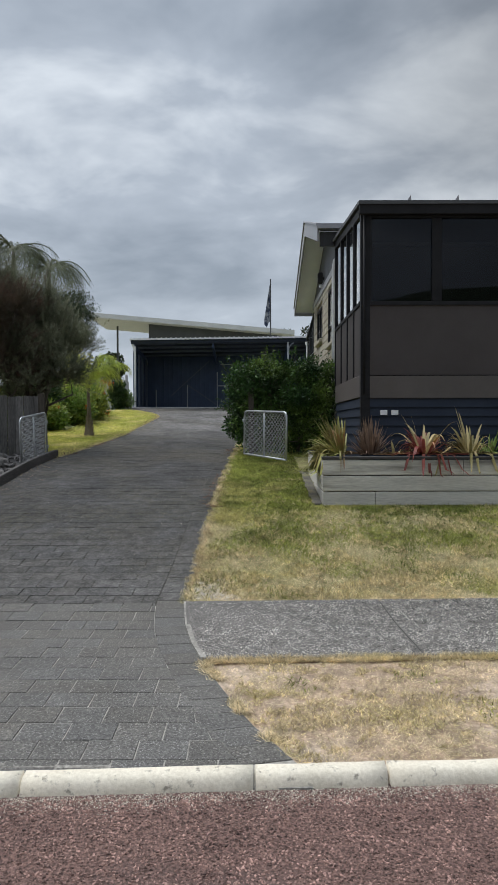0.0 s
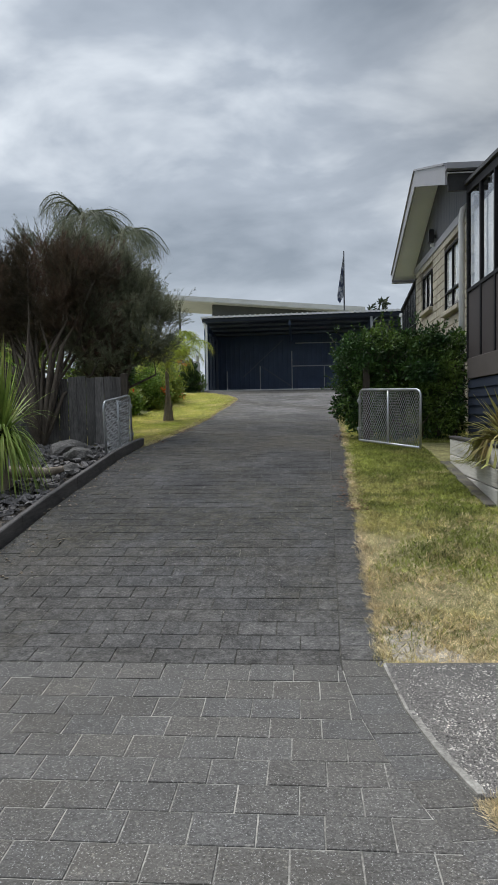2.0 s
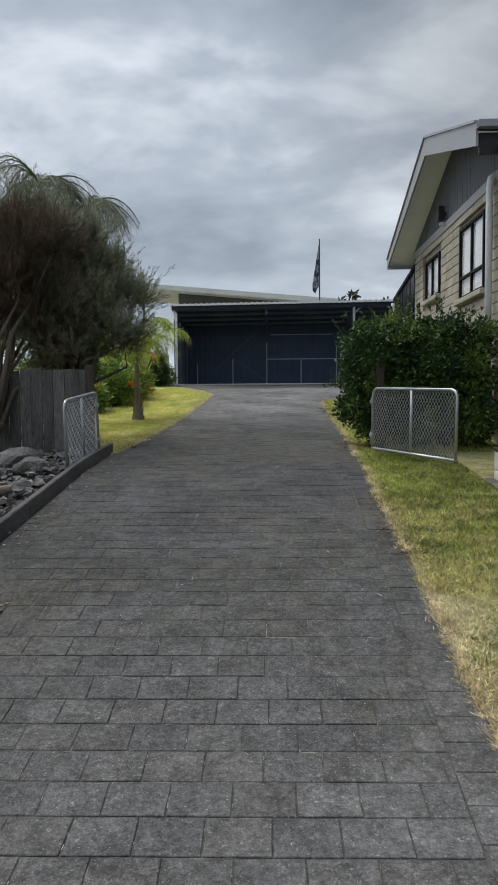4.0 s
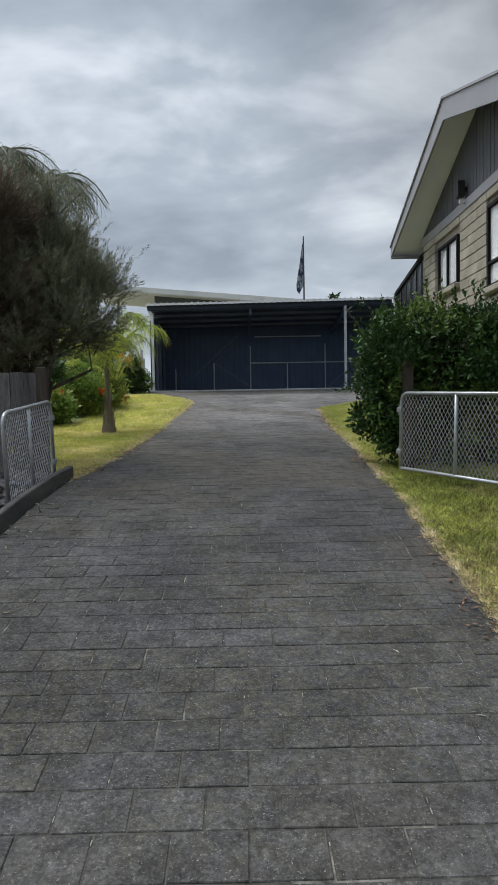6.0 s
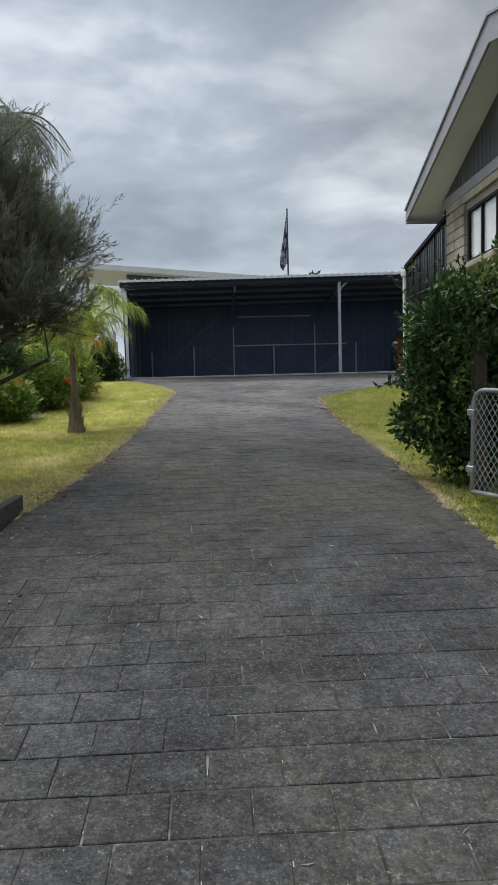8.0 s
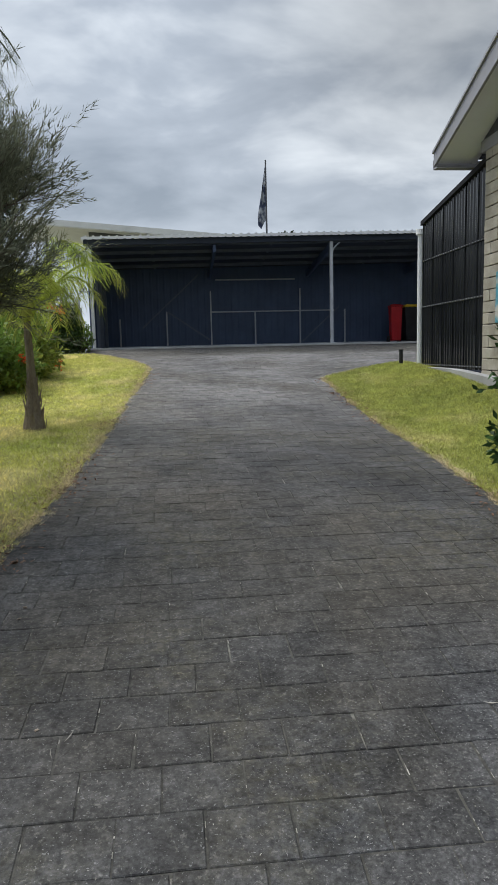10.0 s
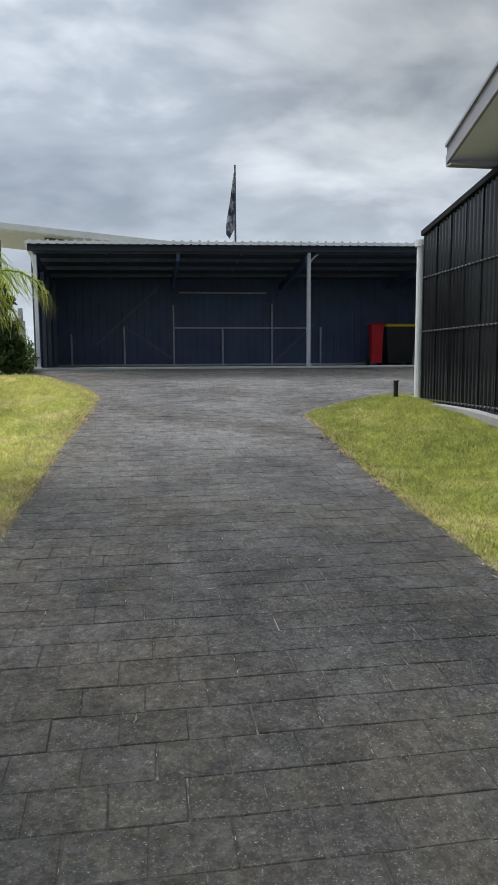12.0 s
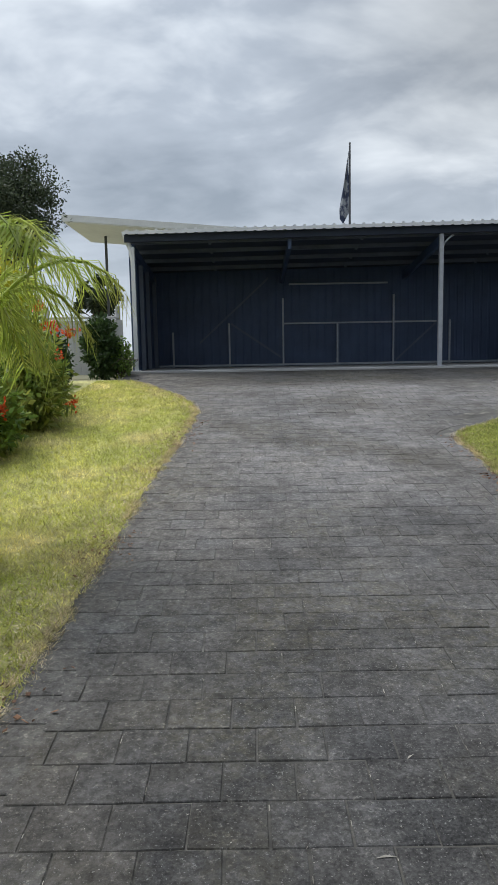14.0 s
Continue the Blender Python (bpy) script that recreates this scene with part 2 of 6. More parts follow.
M_BRACE = material("dark_brace_strap", (0.075, 0.10, 0.155), (0.10, 0.13, 0.19), 0.5, 3, 40, 0.3, 0.05, 0.002)
# Carport steel darkened in colour for the shade under the roof.
M_PURLIN = material("shaded_steel_purlin", (0.10, 0.118, 0.155), (0.145, 0.168, 0.215), 0.5, 5, 50, 0.3, 0.05, 0.002)
M_ROOFW = material("pale_roof_sheet", (0.55, 0.56, 0.57), (0.68, 0.69, 0.70), 0.5, 1, 20, 0.3, 0.05, 0.002)
M_WHITE = material("white_painted_metal", (0.68, 0.69, 0.70), (0.78, 0.79, 0.8), 0.45, 3, 40, 0.25, 0.05, 0.002)
M_OFFW = material("off_white_soffit", (0.78, 0.80, 0.88), (0.84, 0.86, 0.93), 0.7, 2, 30, 0.25, 0.05, 0.002)
M_BARGE = material("grey_painted_fascia", (0.27, 0.27, 0.295), (0.33, 0.33, 0.355), 0.4, 2, 40, 0.25, 0.05, 0.002)
M_GABLE = material("dark_grey_board", (0.075, 0.078, 0.09), (0.105, 0.109, 0.124), 0.6, 2, 40, 0.3, 0.1, 0.002)
M_ROOF = material("charcoal_roof", (0.05, 0.052, 0.057), (0.075, 0.077, 0.083), 0.6, 2, 40, 0.3, 0.1, 0.003)
M_BRICK = material("buff_block", (0.34, 0.31, 0.25), (0.49, 0.455, 0.38), 0.88, 5, 70, 0.45, 0.5, 0.006, vary=0.12, patch=(0.29, 0.262, 0.21), patch_scale=1.2)
M_MORTAR = material("grey_mortar", (0.26, 0.23, 0.19), (0.36, 0.32, 0.27), 0.95, 6, 70, 0.5, 0.3)
M_TAUPE = material("taupe_painted_sheet", (0.057, 0.050, 0.050), (0.071, 0.063, 0.063), 0.65, 1.2, 40, 0.2, 0.05, 0.002, spec=0.15)
M_TAUPE2 = material("pale_taupe_board", (0.09, 0.08, 0.076), (0.112, 0.1, 0.095), 0.65, 1.5, 40, 0.25, 0.05, 0.002, spec=0.15)
M_NAVY = material("blue_black_weatherboard", (0.020, 0.026, 0.040), (0.030, 0.038, 0.056), 0.65, 2, 40, 0.3, 0.08, 0.002, spec=0.12)
M_FRAME = material("dark_bronze_aluminium", (0.014, 0.014, 0.016), (0.024, 0.024, 0.027), 0.6, 3, 40, 0.2, 0.02, 0.001, spec=0.12)
M_GLASS = glass_material("clear_window_glass", (0.9, 0.92, 0.92))
M_TINT = glass_material("tinted_window_glass", (0.04, 0.07, 0.13), 1.36)
# Near-black room surfaces: the unlit interior is put into the colour.
M_UNLIT = material("unlit_room_black", (0.008, 0.008, 0.009), (0.014, 0.014, 0.015), 0.9, 2, 20, 0.3, 0)
# Pale sheets behind panes stand in for bright sky reflected in the glass.
M_SKYSHEET = material("pale_sky_sheet", (0.74, 0.75, 0.77), (0.84, 0.85, 0.87), 0.9, 4, 60, 0.3, 0.1, stretch=(1, 8, 0.3))
M_SLEEPER = material("weathered_timber_sleeper", (0.40, 0.385, 0.35), (0.62, 0.60, 0.55), 0.9, 2.5, 40, 0.5, 0.35, 0.006, vary=0.1, patch=(0.17, 0.16, 0.145), patch_scale=1.5, stretch=(0.25, 0.25, 3))
M_CAP = material("black_timber_cap", (0.03, 0.028, 0.027), (0.055, 0.05, 0.048), 0.7, 4, 50, 0.4, 0.2, 0.004)
M_PALING = material("weathered_paling", (0.045, 0.043, 0.042), (0.19, 0.18, 0.175), 0.92, 3, 45, 0.5, 0.5, 0.006, vary=0.25, patch=(0.04, 0.036, 0.034), patch_scale=1.6, stretch=(2, 2, 0.25))
M_EDGE = material("dark_timber_edging", (0.045, 0.041, 0.04), (0.125, 0.115, 0.11), 0.85, 4, 40, 0.4, 0.3, 0.005, stretch=(1, 0.2, 1))
M_EDGEBRICK = material("worn_edging_brick", (0.055, 0.05, 0.043), (0.115, 0.105, 0.09), 0.9, 6, 60, 0.5, 0.4, 0.005, vary=0.15, patch=(0.13, 0.12, 0.07), patch_scale=3)
M_SLATE = material("slate_chip", (0.03, 0.028, 0.028), (0.19, 0.177, 0.172), 0.75, 10, 50, 0.4, 0.3, 0.005, vary=0.5)
M_ROCK = material("grey_rock", (0.05, 0.047, 0.045), (0.16, 0.15, 0.14), 0.9, 6, 40, 0.5, 0.7, 0.02, mottle=0.2)
M_BARKCHIP = material("bark_scrap", (0.10, 0.075, 0.055), (0.30, 0.25, 0.19), 0.9, 9, 50, 0.4, 0.3, vary=0.5)
M_RUST = material("rusty_dead_leaf", (0.10, 0.05, 0.032), (0.26, 0.15, 0.09), 0.9, 9, 50, 0.4, 0.2, vary=0.5)
M_WIRE = material("galvanised_wire", (0.34, 0.35, 0.36), (0.48, 0.49, 0.5), 0.45, 8, 60, 0.3, 0, metal=0.5)
M_BARK = material("grey_brown_bark", (0.06, 0.048, 0.038), (0.15, 0.125, 0.10), 0.95, 8, 50, 0.5, 0.8, 0.01, stretch=(1, 1, 0.3))
M_PALMBARK = material("fibrous_palm_bark", (0.16, 0.125, 0.095), (0.30, 0.255, 0.205), 0.95, 8, 50, 0.5, 0.8, 0.012, stretch=(1, 1, 0.25))
M_POST = material("old_timber_post", (0.035, 0.029, 0.023), (0.085, 0.07, 0.055), 0.92, 4, 40, 0.5, 0.4, 0.005, stretch=(1, 1, 0.2))
M_SCREEN = material("black_tinted_sheet", (0.014, 0.015, 0.017), (0.026, 0.028, 0.03), 0.2, 1.2, 20, 0.3, 0.03, 0.002, spec=0.5)
M_RAIL = material("black_steel_rail", (0.015, 0.015, 0.016), (0.03, 0.03, 0.032), 0.5, 3, 30, 0.3, 0)
M_RED = material("red_plastic", (0.45, 0.012, 0.018), (0.55, 0.018, 0.025), 0.45, 3, 30, 0.2, 0)
M_YELLOW = material("yellow_plastic", (0.60, 0.42, 0.03), (0.70, 0.50, 0.04), 0.5, 3, 30, 0.2, 0)
M_BLACKP = material("black_plastic", (0.012, 0.012, 0.013), (0.025, 0.025, 0.027), 0.5, 3, 30, 0.2, 0)
M_FLAG = material("faded_flag_cloth", (0.03, 0.04, 0.08), (0.06, 0.075, 0.13), 0.9, 2, 30, 0.2, 0.1, patch=(0.32, 0.34, 0.38), patch_scale=2.2, patch_lo=0.52, patch_hi=0.58)
M_ART = material("teal_painted_panel", (0.04, 0.22, 0.32), (0.12, 0.38, 0.48), 0.5, 6, 40, 0.3, 0.1, 0.002, patch=(0.5, 0.5, 0.45), patch_scale=5)
M_PLATE = material("brushed_number", (0.62, 0.63, 0.64), (0.75, 0.76, 0.77), 0.4, 3, 30, 0.2, 0)
M_GRASS = leafy("grass_blades", (0.12, 0.155, 0.03), (0.38, 0.41, 0.095), (0.46, 0.43, 0.15), 0.7, 0.9, 0.35, 0.7, clump=0.26)
M_LAWNR = leafy("green_lawn_blades", (0.27, 0.31, 0.075), (0.50, 0.51, 0.14), (0.56, 0.53, 0.22), 0.7, 0.7, 0.4, 0.45, clump=0.19)
# Left lawn blades, likewise brightened in colour as if sunlit.
M_LAWNL = leafy("sunlit_yellow_blades", (0.46, 0.51, 0.11), (0.72, 0.69, 0.2), (0.8, 0.72, 0.32), 0.7, 0.9, 0.4, 0.4, clump=0.18)
M_STRAWD = leafy("pale_straw_patch", (0.48, 0.38, 0.19), (0.8, 0.68, 0.40), (0.55, 0.48, 0.2), 0.8, 3.0, 0.2, 0.5, clump=0.2)
M_STRAW = leafy("dry_straw_grass", (0.62, 0.50, 0.30), (0.88, 0.76, 0.52), (0.55, 0.47, 0.23), 0.8, 1.2, 0.2, 0.4, clump=0.2)
M_STRAWP = leafy("bleached_straw_edge", (0.54, 0.44, 0.29), (0.84, 0.73, 0.53), (0.4, 0.3, 0.2), 0.85, 2.0, 0.15, 0.45, 0.25)
M_NEEDLE = leafy("dusky_needle_foliage", (0.048, 0.043, 0.027), (0.14, 0.108, 0.072), (0.15, 0.088, 0.066), 0.6, 1.2, 0.15)
M_NEEDLE2 = leafy("grey_green_needle_foliage", (0.085, 0.096, 0.058), (0.29, 0.305, 0.205), None, 0.6, 1.2, 0.2)
M_HEDGE = leafy("hedge_leaf", (0.018, 0.048, 0.014), (0.075, 0.155, 0.037), (0.18, 0.27, 0.058), 0.45, 2.4, 0.2, 0.5, 0.25)
M_PALM = leafy("palm_frond", (0.28, 0.38, 0.055), (0.56, 0.62, 0.13), (0.56, 0.54, 0.16), 0.42, 2.0, 0.45)
M_PALM2 = leafy("tall_palm_frond", (0.07, 0.085, 0.045), (0.15, 0.165, 0.09), None, 0.5, 2.0, 0.2)
M_STRAP = leafy("green_strap_leaf", (0.14, 0.23, 0.045), (0.33, 0.42, 0.10), (0.45, 0.45, 0.15), 0.42, 3.0, 0.2)
M_FLAX = leafy("striped_flax_leaf", (0.17, 0.15, 0.055), (0.34, 0.28, 0.12), (0.16, 0.06, 0.045), 0.45, 4.0, 0.2)
M_REDFLAX = leafy("red_flax_leaf", (0.13, 0.03, 0.03), (0.27, 0.075, 0.055), (0.42, 0.27, 0.09), 0.42, 6.0, 0.2)
M_SHRUB = leafy("garden_leaf", (0.09, 0.17, 0.03), (0.22, 0.32, 0.07), (0.34, 0.36, 0.08), 0.45, 2.0, 0.32)
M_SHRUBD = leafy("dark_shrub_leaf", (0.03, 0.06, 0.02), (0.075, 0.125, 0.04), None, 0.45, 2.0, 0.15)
M_LIME = leafy("lime_leaf", (0.40, 0.40, 0.03), (0.62, 0.58, 0.05), None, 0.45, 2.0, 0.25)
M_FLOWER = leafy("orange_red_petal", (0.70, 0.07, 0.02), (0.85, 0.16, 0.04), None, 0.5, 4.0, 0.2)
M_FARTREE = leafy("far_tree_leaf", (0.03, 0.045, 0.022), (0.07, 0.09, 0.045), None, 0.6, 1.0, 0.15)
M_NBWALL = material("neighbour_dark_wall", (0.07, 0.075, 0.08), (0.1, 0.105, 0.11), 0.7, 1, 20, 0.3, 0.05)
M_FENCEW = material("pale_painted_fence", (0.42, 0.42, 0.42), (0.54, 0.54, 0.53), 0.7, 3, 40, 0.3, 0.1, 0.003, vary=0.1)


# ---- builders ----
class Geo:
    """Collects vertices and faces for one mesh."""

    def __init__(self):
        self.v, self.f = [], []

    def add(self, verts, faces):
        k = len(self.v)
        self.v.extend(tuple(p) for p in verts)
        self.f.extend(tuple(i + k for i in q) for q in faces)
        return self

    def box(self, x0, x1, y0, y1, z0, z1, c=0.0, m=None):
        """A box with chamfered edges of size c, turned by the matrix m."""
        x0, x1, y0, y1, z0, z1 = min(x0, x1), max(x0, x1), min(y0, y1), max(y0, y1), min(z0, z1), max(z0, z1)
        c = min(c, (x1 - x0) * 0.4, (y1 - y0) * 0.4, (z1 - z0) * 0.4)
        if c <= 0:
            vs = [(x, y, z) for z in (z0, z1) for x, y in ((x0, y0), (x1, y0), (x1, y1), (x0, y1))]
            fs = [(3, 2, 1, 0), (4, 5, 6, 7), (0, 1, 5, 4), (1, 2, 6, 5), (2, 3, 7, 6), (3, 0, 4, 7)]
        else:
            def ring(ax, z, d):
                a, b, e, g2 = x0 + d, x1 - d, y0 + d, y1 - d
                return [(a, e, z), (b, e, z), (b, g2, z), (a, g2, z)]
            vs = ring(0, z0, c) + ring(0, z0 + c, 0) + ring(0, z1 - c, 0) + ring(0, z1, c)
            fs = [(3, 2, 1, 0), (12, 13, 14, 15)]
            for r in range(3):
                fs += [(4 * r + i, 4 * r + (i + 1) % 4, 4 * r + 4 + (i + 1) % 4, 4 * r + 4 + i) for i in range(4)]
        if m is not None:
            vs = [m @ Vector(p) for p in vs]
        return self.add(vs, fs)

    def tube(self, pts, radii, sides=7, cap=True):
        pts = [Vector(p) for p in pts]
        if isinstance(radii, (int, float)):
            radii = [radii] * len(pts)
        vs, fs = [], []
        for i, p in enumerate(pts):
            d = (pts[min(i + 1, len(pts) - 1)] - pts[max(i - 1, 0)]).normalized()
            a = d.orthogonal().normalized() if i == 0 else (a - d * a.dot(d)).normalized()
            b = d.cross(a)
            for s in range(sides):
                w = 2 * math.pi * s / sides
                vs.append(p + radii[i] * (math.cos(w) * a + math.sin(w) * b))
        for i in range(len(pts) - 1):
            for s in range(sides):
                t2 = (s + 1) % sides
                fs.append((i * sides + s, i * sides + t2, (i + 1) * sides + t2, (i + 1) * sides + s))
        if cap:
            fs.append(tuple(range(sides - 1, -1, -1)))
            fs.append(tuple((len(pts) - 1) * sides + s for s in range(sides)))
        return self.add(vs, fs)

    def prism(self, outline, axis, a, b):
        """An outline of 2D points carried along an axis from a to b."""
        n = len(outline)

        def put(u, w, s):
            return {"x": (s, u, w), "y": (u, s, w), "z": (u, w, s)}[axis]
        vs = [put(u, w, a) for u, w in outline] + [put(u, w, b) for u, w in outline]
        fs = [tuple(range(n - 1, -1, -1)), tuple(range(n, 2 * n))]
        fs += [(i, (i + 1) % n, n + (i + 1) % n, n + i) for i in range(n)]
        return self.add(vs, fs)

    def ribbon(self, pts, widths, side, fold=0.0):
        """A leaf along pts, with a crease down the middle."""
        pts = [Vector(p) for p in pts]
        vs, fs = [], []
        for p, w in zip(pts, widths):
            vs += [p - side * w / 2 + Vector((0, 0, fold * w)), p, p + side * w / 2 + Vector((0, 0, fold * w))]
        for i in range(len(pts) - 1):
            k = 3 * i
            fs += [(k, k + 1, k + 4, k + 3), (k + 1, k + 2, k + 5, k + 4)]
        return self.add(vs, fs)


def mesh_from(name, v, f, mat, smooth=False, fix=False):
    me = bpy.data.meshes.new(name)
    me.from_pydata(v, [], f)
    if fix:
        bm = bmesh.new()
        bm.from_mesh(me)
        bmesh.ops.recalc_face_normals(bm, faces=bm.faces)
        bm.to_mesh(me)
        bm.free()
    if smooth:
        me.polygons.foreach_set("use_smooth", [True] * len(me.polygons))
    me.materials.append(mat)
    me.update()
    return me


def origin(ob):
    at = Vector((0, 0, 0))
    while ob:
        at += ob.location
        ob = ob.parent
    return at


def part(name, g2, mat, parent=None, label="", smooth=False, fix=True, kind="", local=False):
    """Links a Geo as one mesh object, in world places, under a thing or a part."""
    v = g2.v
    if parent is not None and not local:
        o = origin(parent)
        v = [(p[0] - o.x, p[1] - o.y, p[2] - o.z) for p in v]
    ob = new(name, mesh_from(name, v, g2.f, mat, smooth, fix))
    ob.parent = parent
    return tagged(ob, label, kind=kind)


def thing(name, at, label, category, group="", kind=""):
    ob = new(name)
    ob.location = at
    ob.empty_display_size = 0.1
    return tagged(ob, label, category, group, kind)


# ---- ground levels ----
GY = (-200, 2.97, 3.1, 4.6, 5.2, 6.0, 6.8, 7.7, 8.8, 11.5, 13.0, 14.7, 18.0, 21.0, 24.0, 27.3, 60, 400)
GZ = (-0.05, -0.05, 0.0, 0.02, 0.03, 0.10, 0.20, 0.36, 0.53, 0.86, 0.98, 1.12, 1.33, 1.66, 2.0, 2.25, 2.4, 2.6)


def level(y, x=0.0):
    """Height of the ground; the lawn beside the house banks up towards the wall."""
    z = float(np.interp(y, GY, GZ))
    if x > 0.2:
        b = min(1, max(0, (x - 0.2) / 1.5))
        z += 0.23 * b * b * (3 - 2 * b) * float(np.interp(y, (13.5, 15.5, 19.5, 22.0, 22.6), (0, 1, 1, 0.45, 0)))
    return z


def sheet(name, y0, y1, left, right, off, mat, label, category, step=0.25, cols=6, rough_z=0.0, skirt=0.12):
    """A strip of ground between two side lines, with a turned-down rim."""
    n = max(2, int((y1 - y0) / step))
    g2 = Geo()
    for i in range(n + 1):
        y = y0 + (y1 - y0) * i / n
        a, b = left(y), right(y)
        for j in range(cols + 1):
            x = a + (b - a) * j / cols
            g2.v.append((x, y, level(y, x) + off + (noise.noise((x * 1.3, y * 1.3, 2.0)) * rough_z)))
    w = cols + 1
    for i in range(n):
        for j in range(cols):
            g2.f.append((i * w + j, i * w + j + 1, (i + 1) * w + j + 1, (i + 1) * w + j))
    rim = [j for j in range(w)] + [i * w + cols for i in range(1, n + 1)] + [n * w + j for j in range(cols - 1, -1, -1)] + [i * w for i in range(n - 1, 0, -1)]
    k = len(g2.v)
    g2.v += [(g2.v[i][0], g2.v[i][1], g2.v[i][2] - skirt) for i in rim]
    for i in range(len(rim)):
        j = (i + 1) % len(rim)
        g2.f.append((rim[j], rim[i], k + i, k + j))
    ob = part(name, g2, mat, smooth=False, fix=False)
    return tagged(ob, label, category, kind="structure")


def line(*pts):
    """Side line x(y) through (y, x) points."""
    ys, xs = [p[0] for p in pts], [p[1] for p in pts]
    return lambda y: float(np.interp(y, ys, xs))


# the road edge, kerb and footpath run about three degrees off the house
SKEW = math.tan(radians(2.6))
DRIVE_R = line((3.0, 0.28), (3.2, 0.19), (3.59, -0.01), (4.28, -0.25), (4.8, -0.40), (5.2, -0.48), (5.71, -0.54), (7.0, -0.5), (9.0, -0.45), (12.5, -0.32), (15.5, -0.2), (19.5, -0.1), (20.9, -0.04), (21.3, 0.15), (21.7, 0.69), (22.0, 1.5), (22.3, 2.2), (22.6, 6.5), (27.3, 6.5))
DRIVE_L = line((3.0, -4.5), (4.3, -3.95), (5.7, -3.68), (8.0, -3.62), (12.6, -3.58), (14.4, -3.36), (17.0, -3.25), (19.2, -3.17), (21.9, -2.98), (22.6, -2.98), (23.2, -3.08), (23.6, -3.22), (24.3, -3.56), (25.4, -4.05), (26.3, -4.6), (27.3, -4.7))

# ---- ground ----
g = Geo()
gy = [-300, -60, -20, -6, 0, 2.9, 3.2, 4.5, 6, 8, 10, 12, 14, 16, 18, 20, 22, 24, 27, 31, 36, 45, 60, 120, 500]
gx = [-400, -120, -40, -15, -9, -6, -3, 0, 3, 6, 9, 15, 40, 120, 400]
for y in gy:
    for x in gx:
        g.v.append((x, y, float(np.interp(y, GY, GZ)) - 0.1))
w = len(gx)
g.f = [(i * w + j, i * w + j + 1, (i + 1) * w + j + 1, (i + 1) * w + j) for i in range(len(gy) - 1) for j in range(w - 1)]
tagged(part("ground", g, M_LAND, fix=False), "rough dry grassland around the property", "ground", kind="structure")

g = Geo()
g.add([(-60, -9, -0.05), (60, -9, -0.05), (60, 3.02 + 60 * 0.05, -0.05), (-60, 3.02 - 60 * 0.05, -0.05)], [(0, 1, 2, 3)])
road = tagged(part("road", g, M_ROAD, fix=False), "coarse reddish chip-seal road along a pale kerb", "road", kind="structure")

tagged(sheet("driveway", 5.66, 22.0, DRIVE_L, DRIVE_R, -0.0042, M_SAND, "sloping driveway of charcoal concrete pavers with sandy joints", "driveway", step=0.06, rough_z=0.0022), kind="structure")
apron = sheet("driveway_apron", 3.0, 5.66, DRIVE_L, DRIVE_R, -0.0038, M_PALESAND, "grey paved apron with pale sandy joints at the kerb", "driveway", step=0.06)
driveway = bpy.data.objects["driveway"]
sheet("paved_yard", 22.0, 27.3, DRIVE_L, DRIVE_R, -0.01, M_SAND, "worn charcoal paved yard before the carport, sheen and shade in its tone", "paving")
tagged(sheet("lawn_verge", 3.08, 4.6, DRIVE_R, lambda y: 9, -0.014, M_SOIL, "bare dry roadside verge with straw-coloured grass", "verge", cols=20, rough_z=0.008))
fp_far = lambda x: 5.74 + x * 0.035
fp_near = lambda x: 4.49 + x * SKEW
sheet("lawn_front", 5.6, 13.4, DRIVE_R, lambda y: 9, -0.013, M_TURF, "patchy front lawn, dry along the edges", "lawn", cols=24, rough_z=0.004)
sheet("lawn_right", 13.4, 22.4, DRIVE_R, lambda y: 1.9, -0.013, M_TURFG, "green lawn banking up to the house", "lawn", cols=14, rough_z=0.004)
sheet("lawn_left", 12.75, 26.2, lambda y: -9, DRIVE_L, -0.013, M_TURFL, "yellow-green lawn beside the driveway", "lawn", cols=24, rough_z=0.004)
sheet("garden_bed", 5.7, 12.8, lambda y: -9, lambda y: DRIVE_L(y) - 0.1, 0.0, M_BEDSOIL, "dark soil bed under slate chips", "garden bed", cols=16, rough_z=0.03)
sheet("verge_left", 3.08, 5.7, lambda y: -9, DRIVE_L, -0.006, M_SOIL, "bare dry verge", "verge", cols=14, rough_z=0.01)

sheet("bare_corner", 5.735, 6.35, lambda y: DRIVE_R(y) + 0.005, lambda y: DRIVE_R(y) + 0.42 + 0.1 * math.sin(y * 9), -0.005, M_PALESOIL, "bleached sandy soil worn bare at the lawn corner", "soil", step=0.05, cols=6, rough_z=0.004)

# footpath slabs of exposed aggregate, each with its own edges
footpath = thing("footpath", (2, 5.1, 0.0), "grey exposed-aggregate concrete footpath across the lawn", "footpath", kind="structure")
cuts = [None, 1.12, 4.2, 7.2, 9.0]
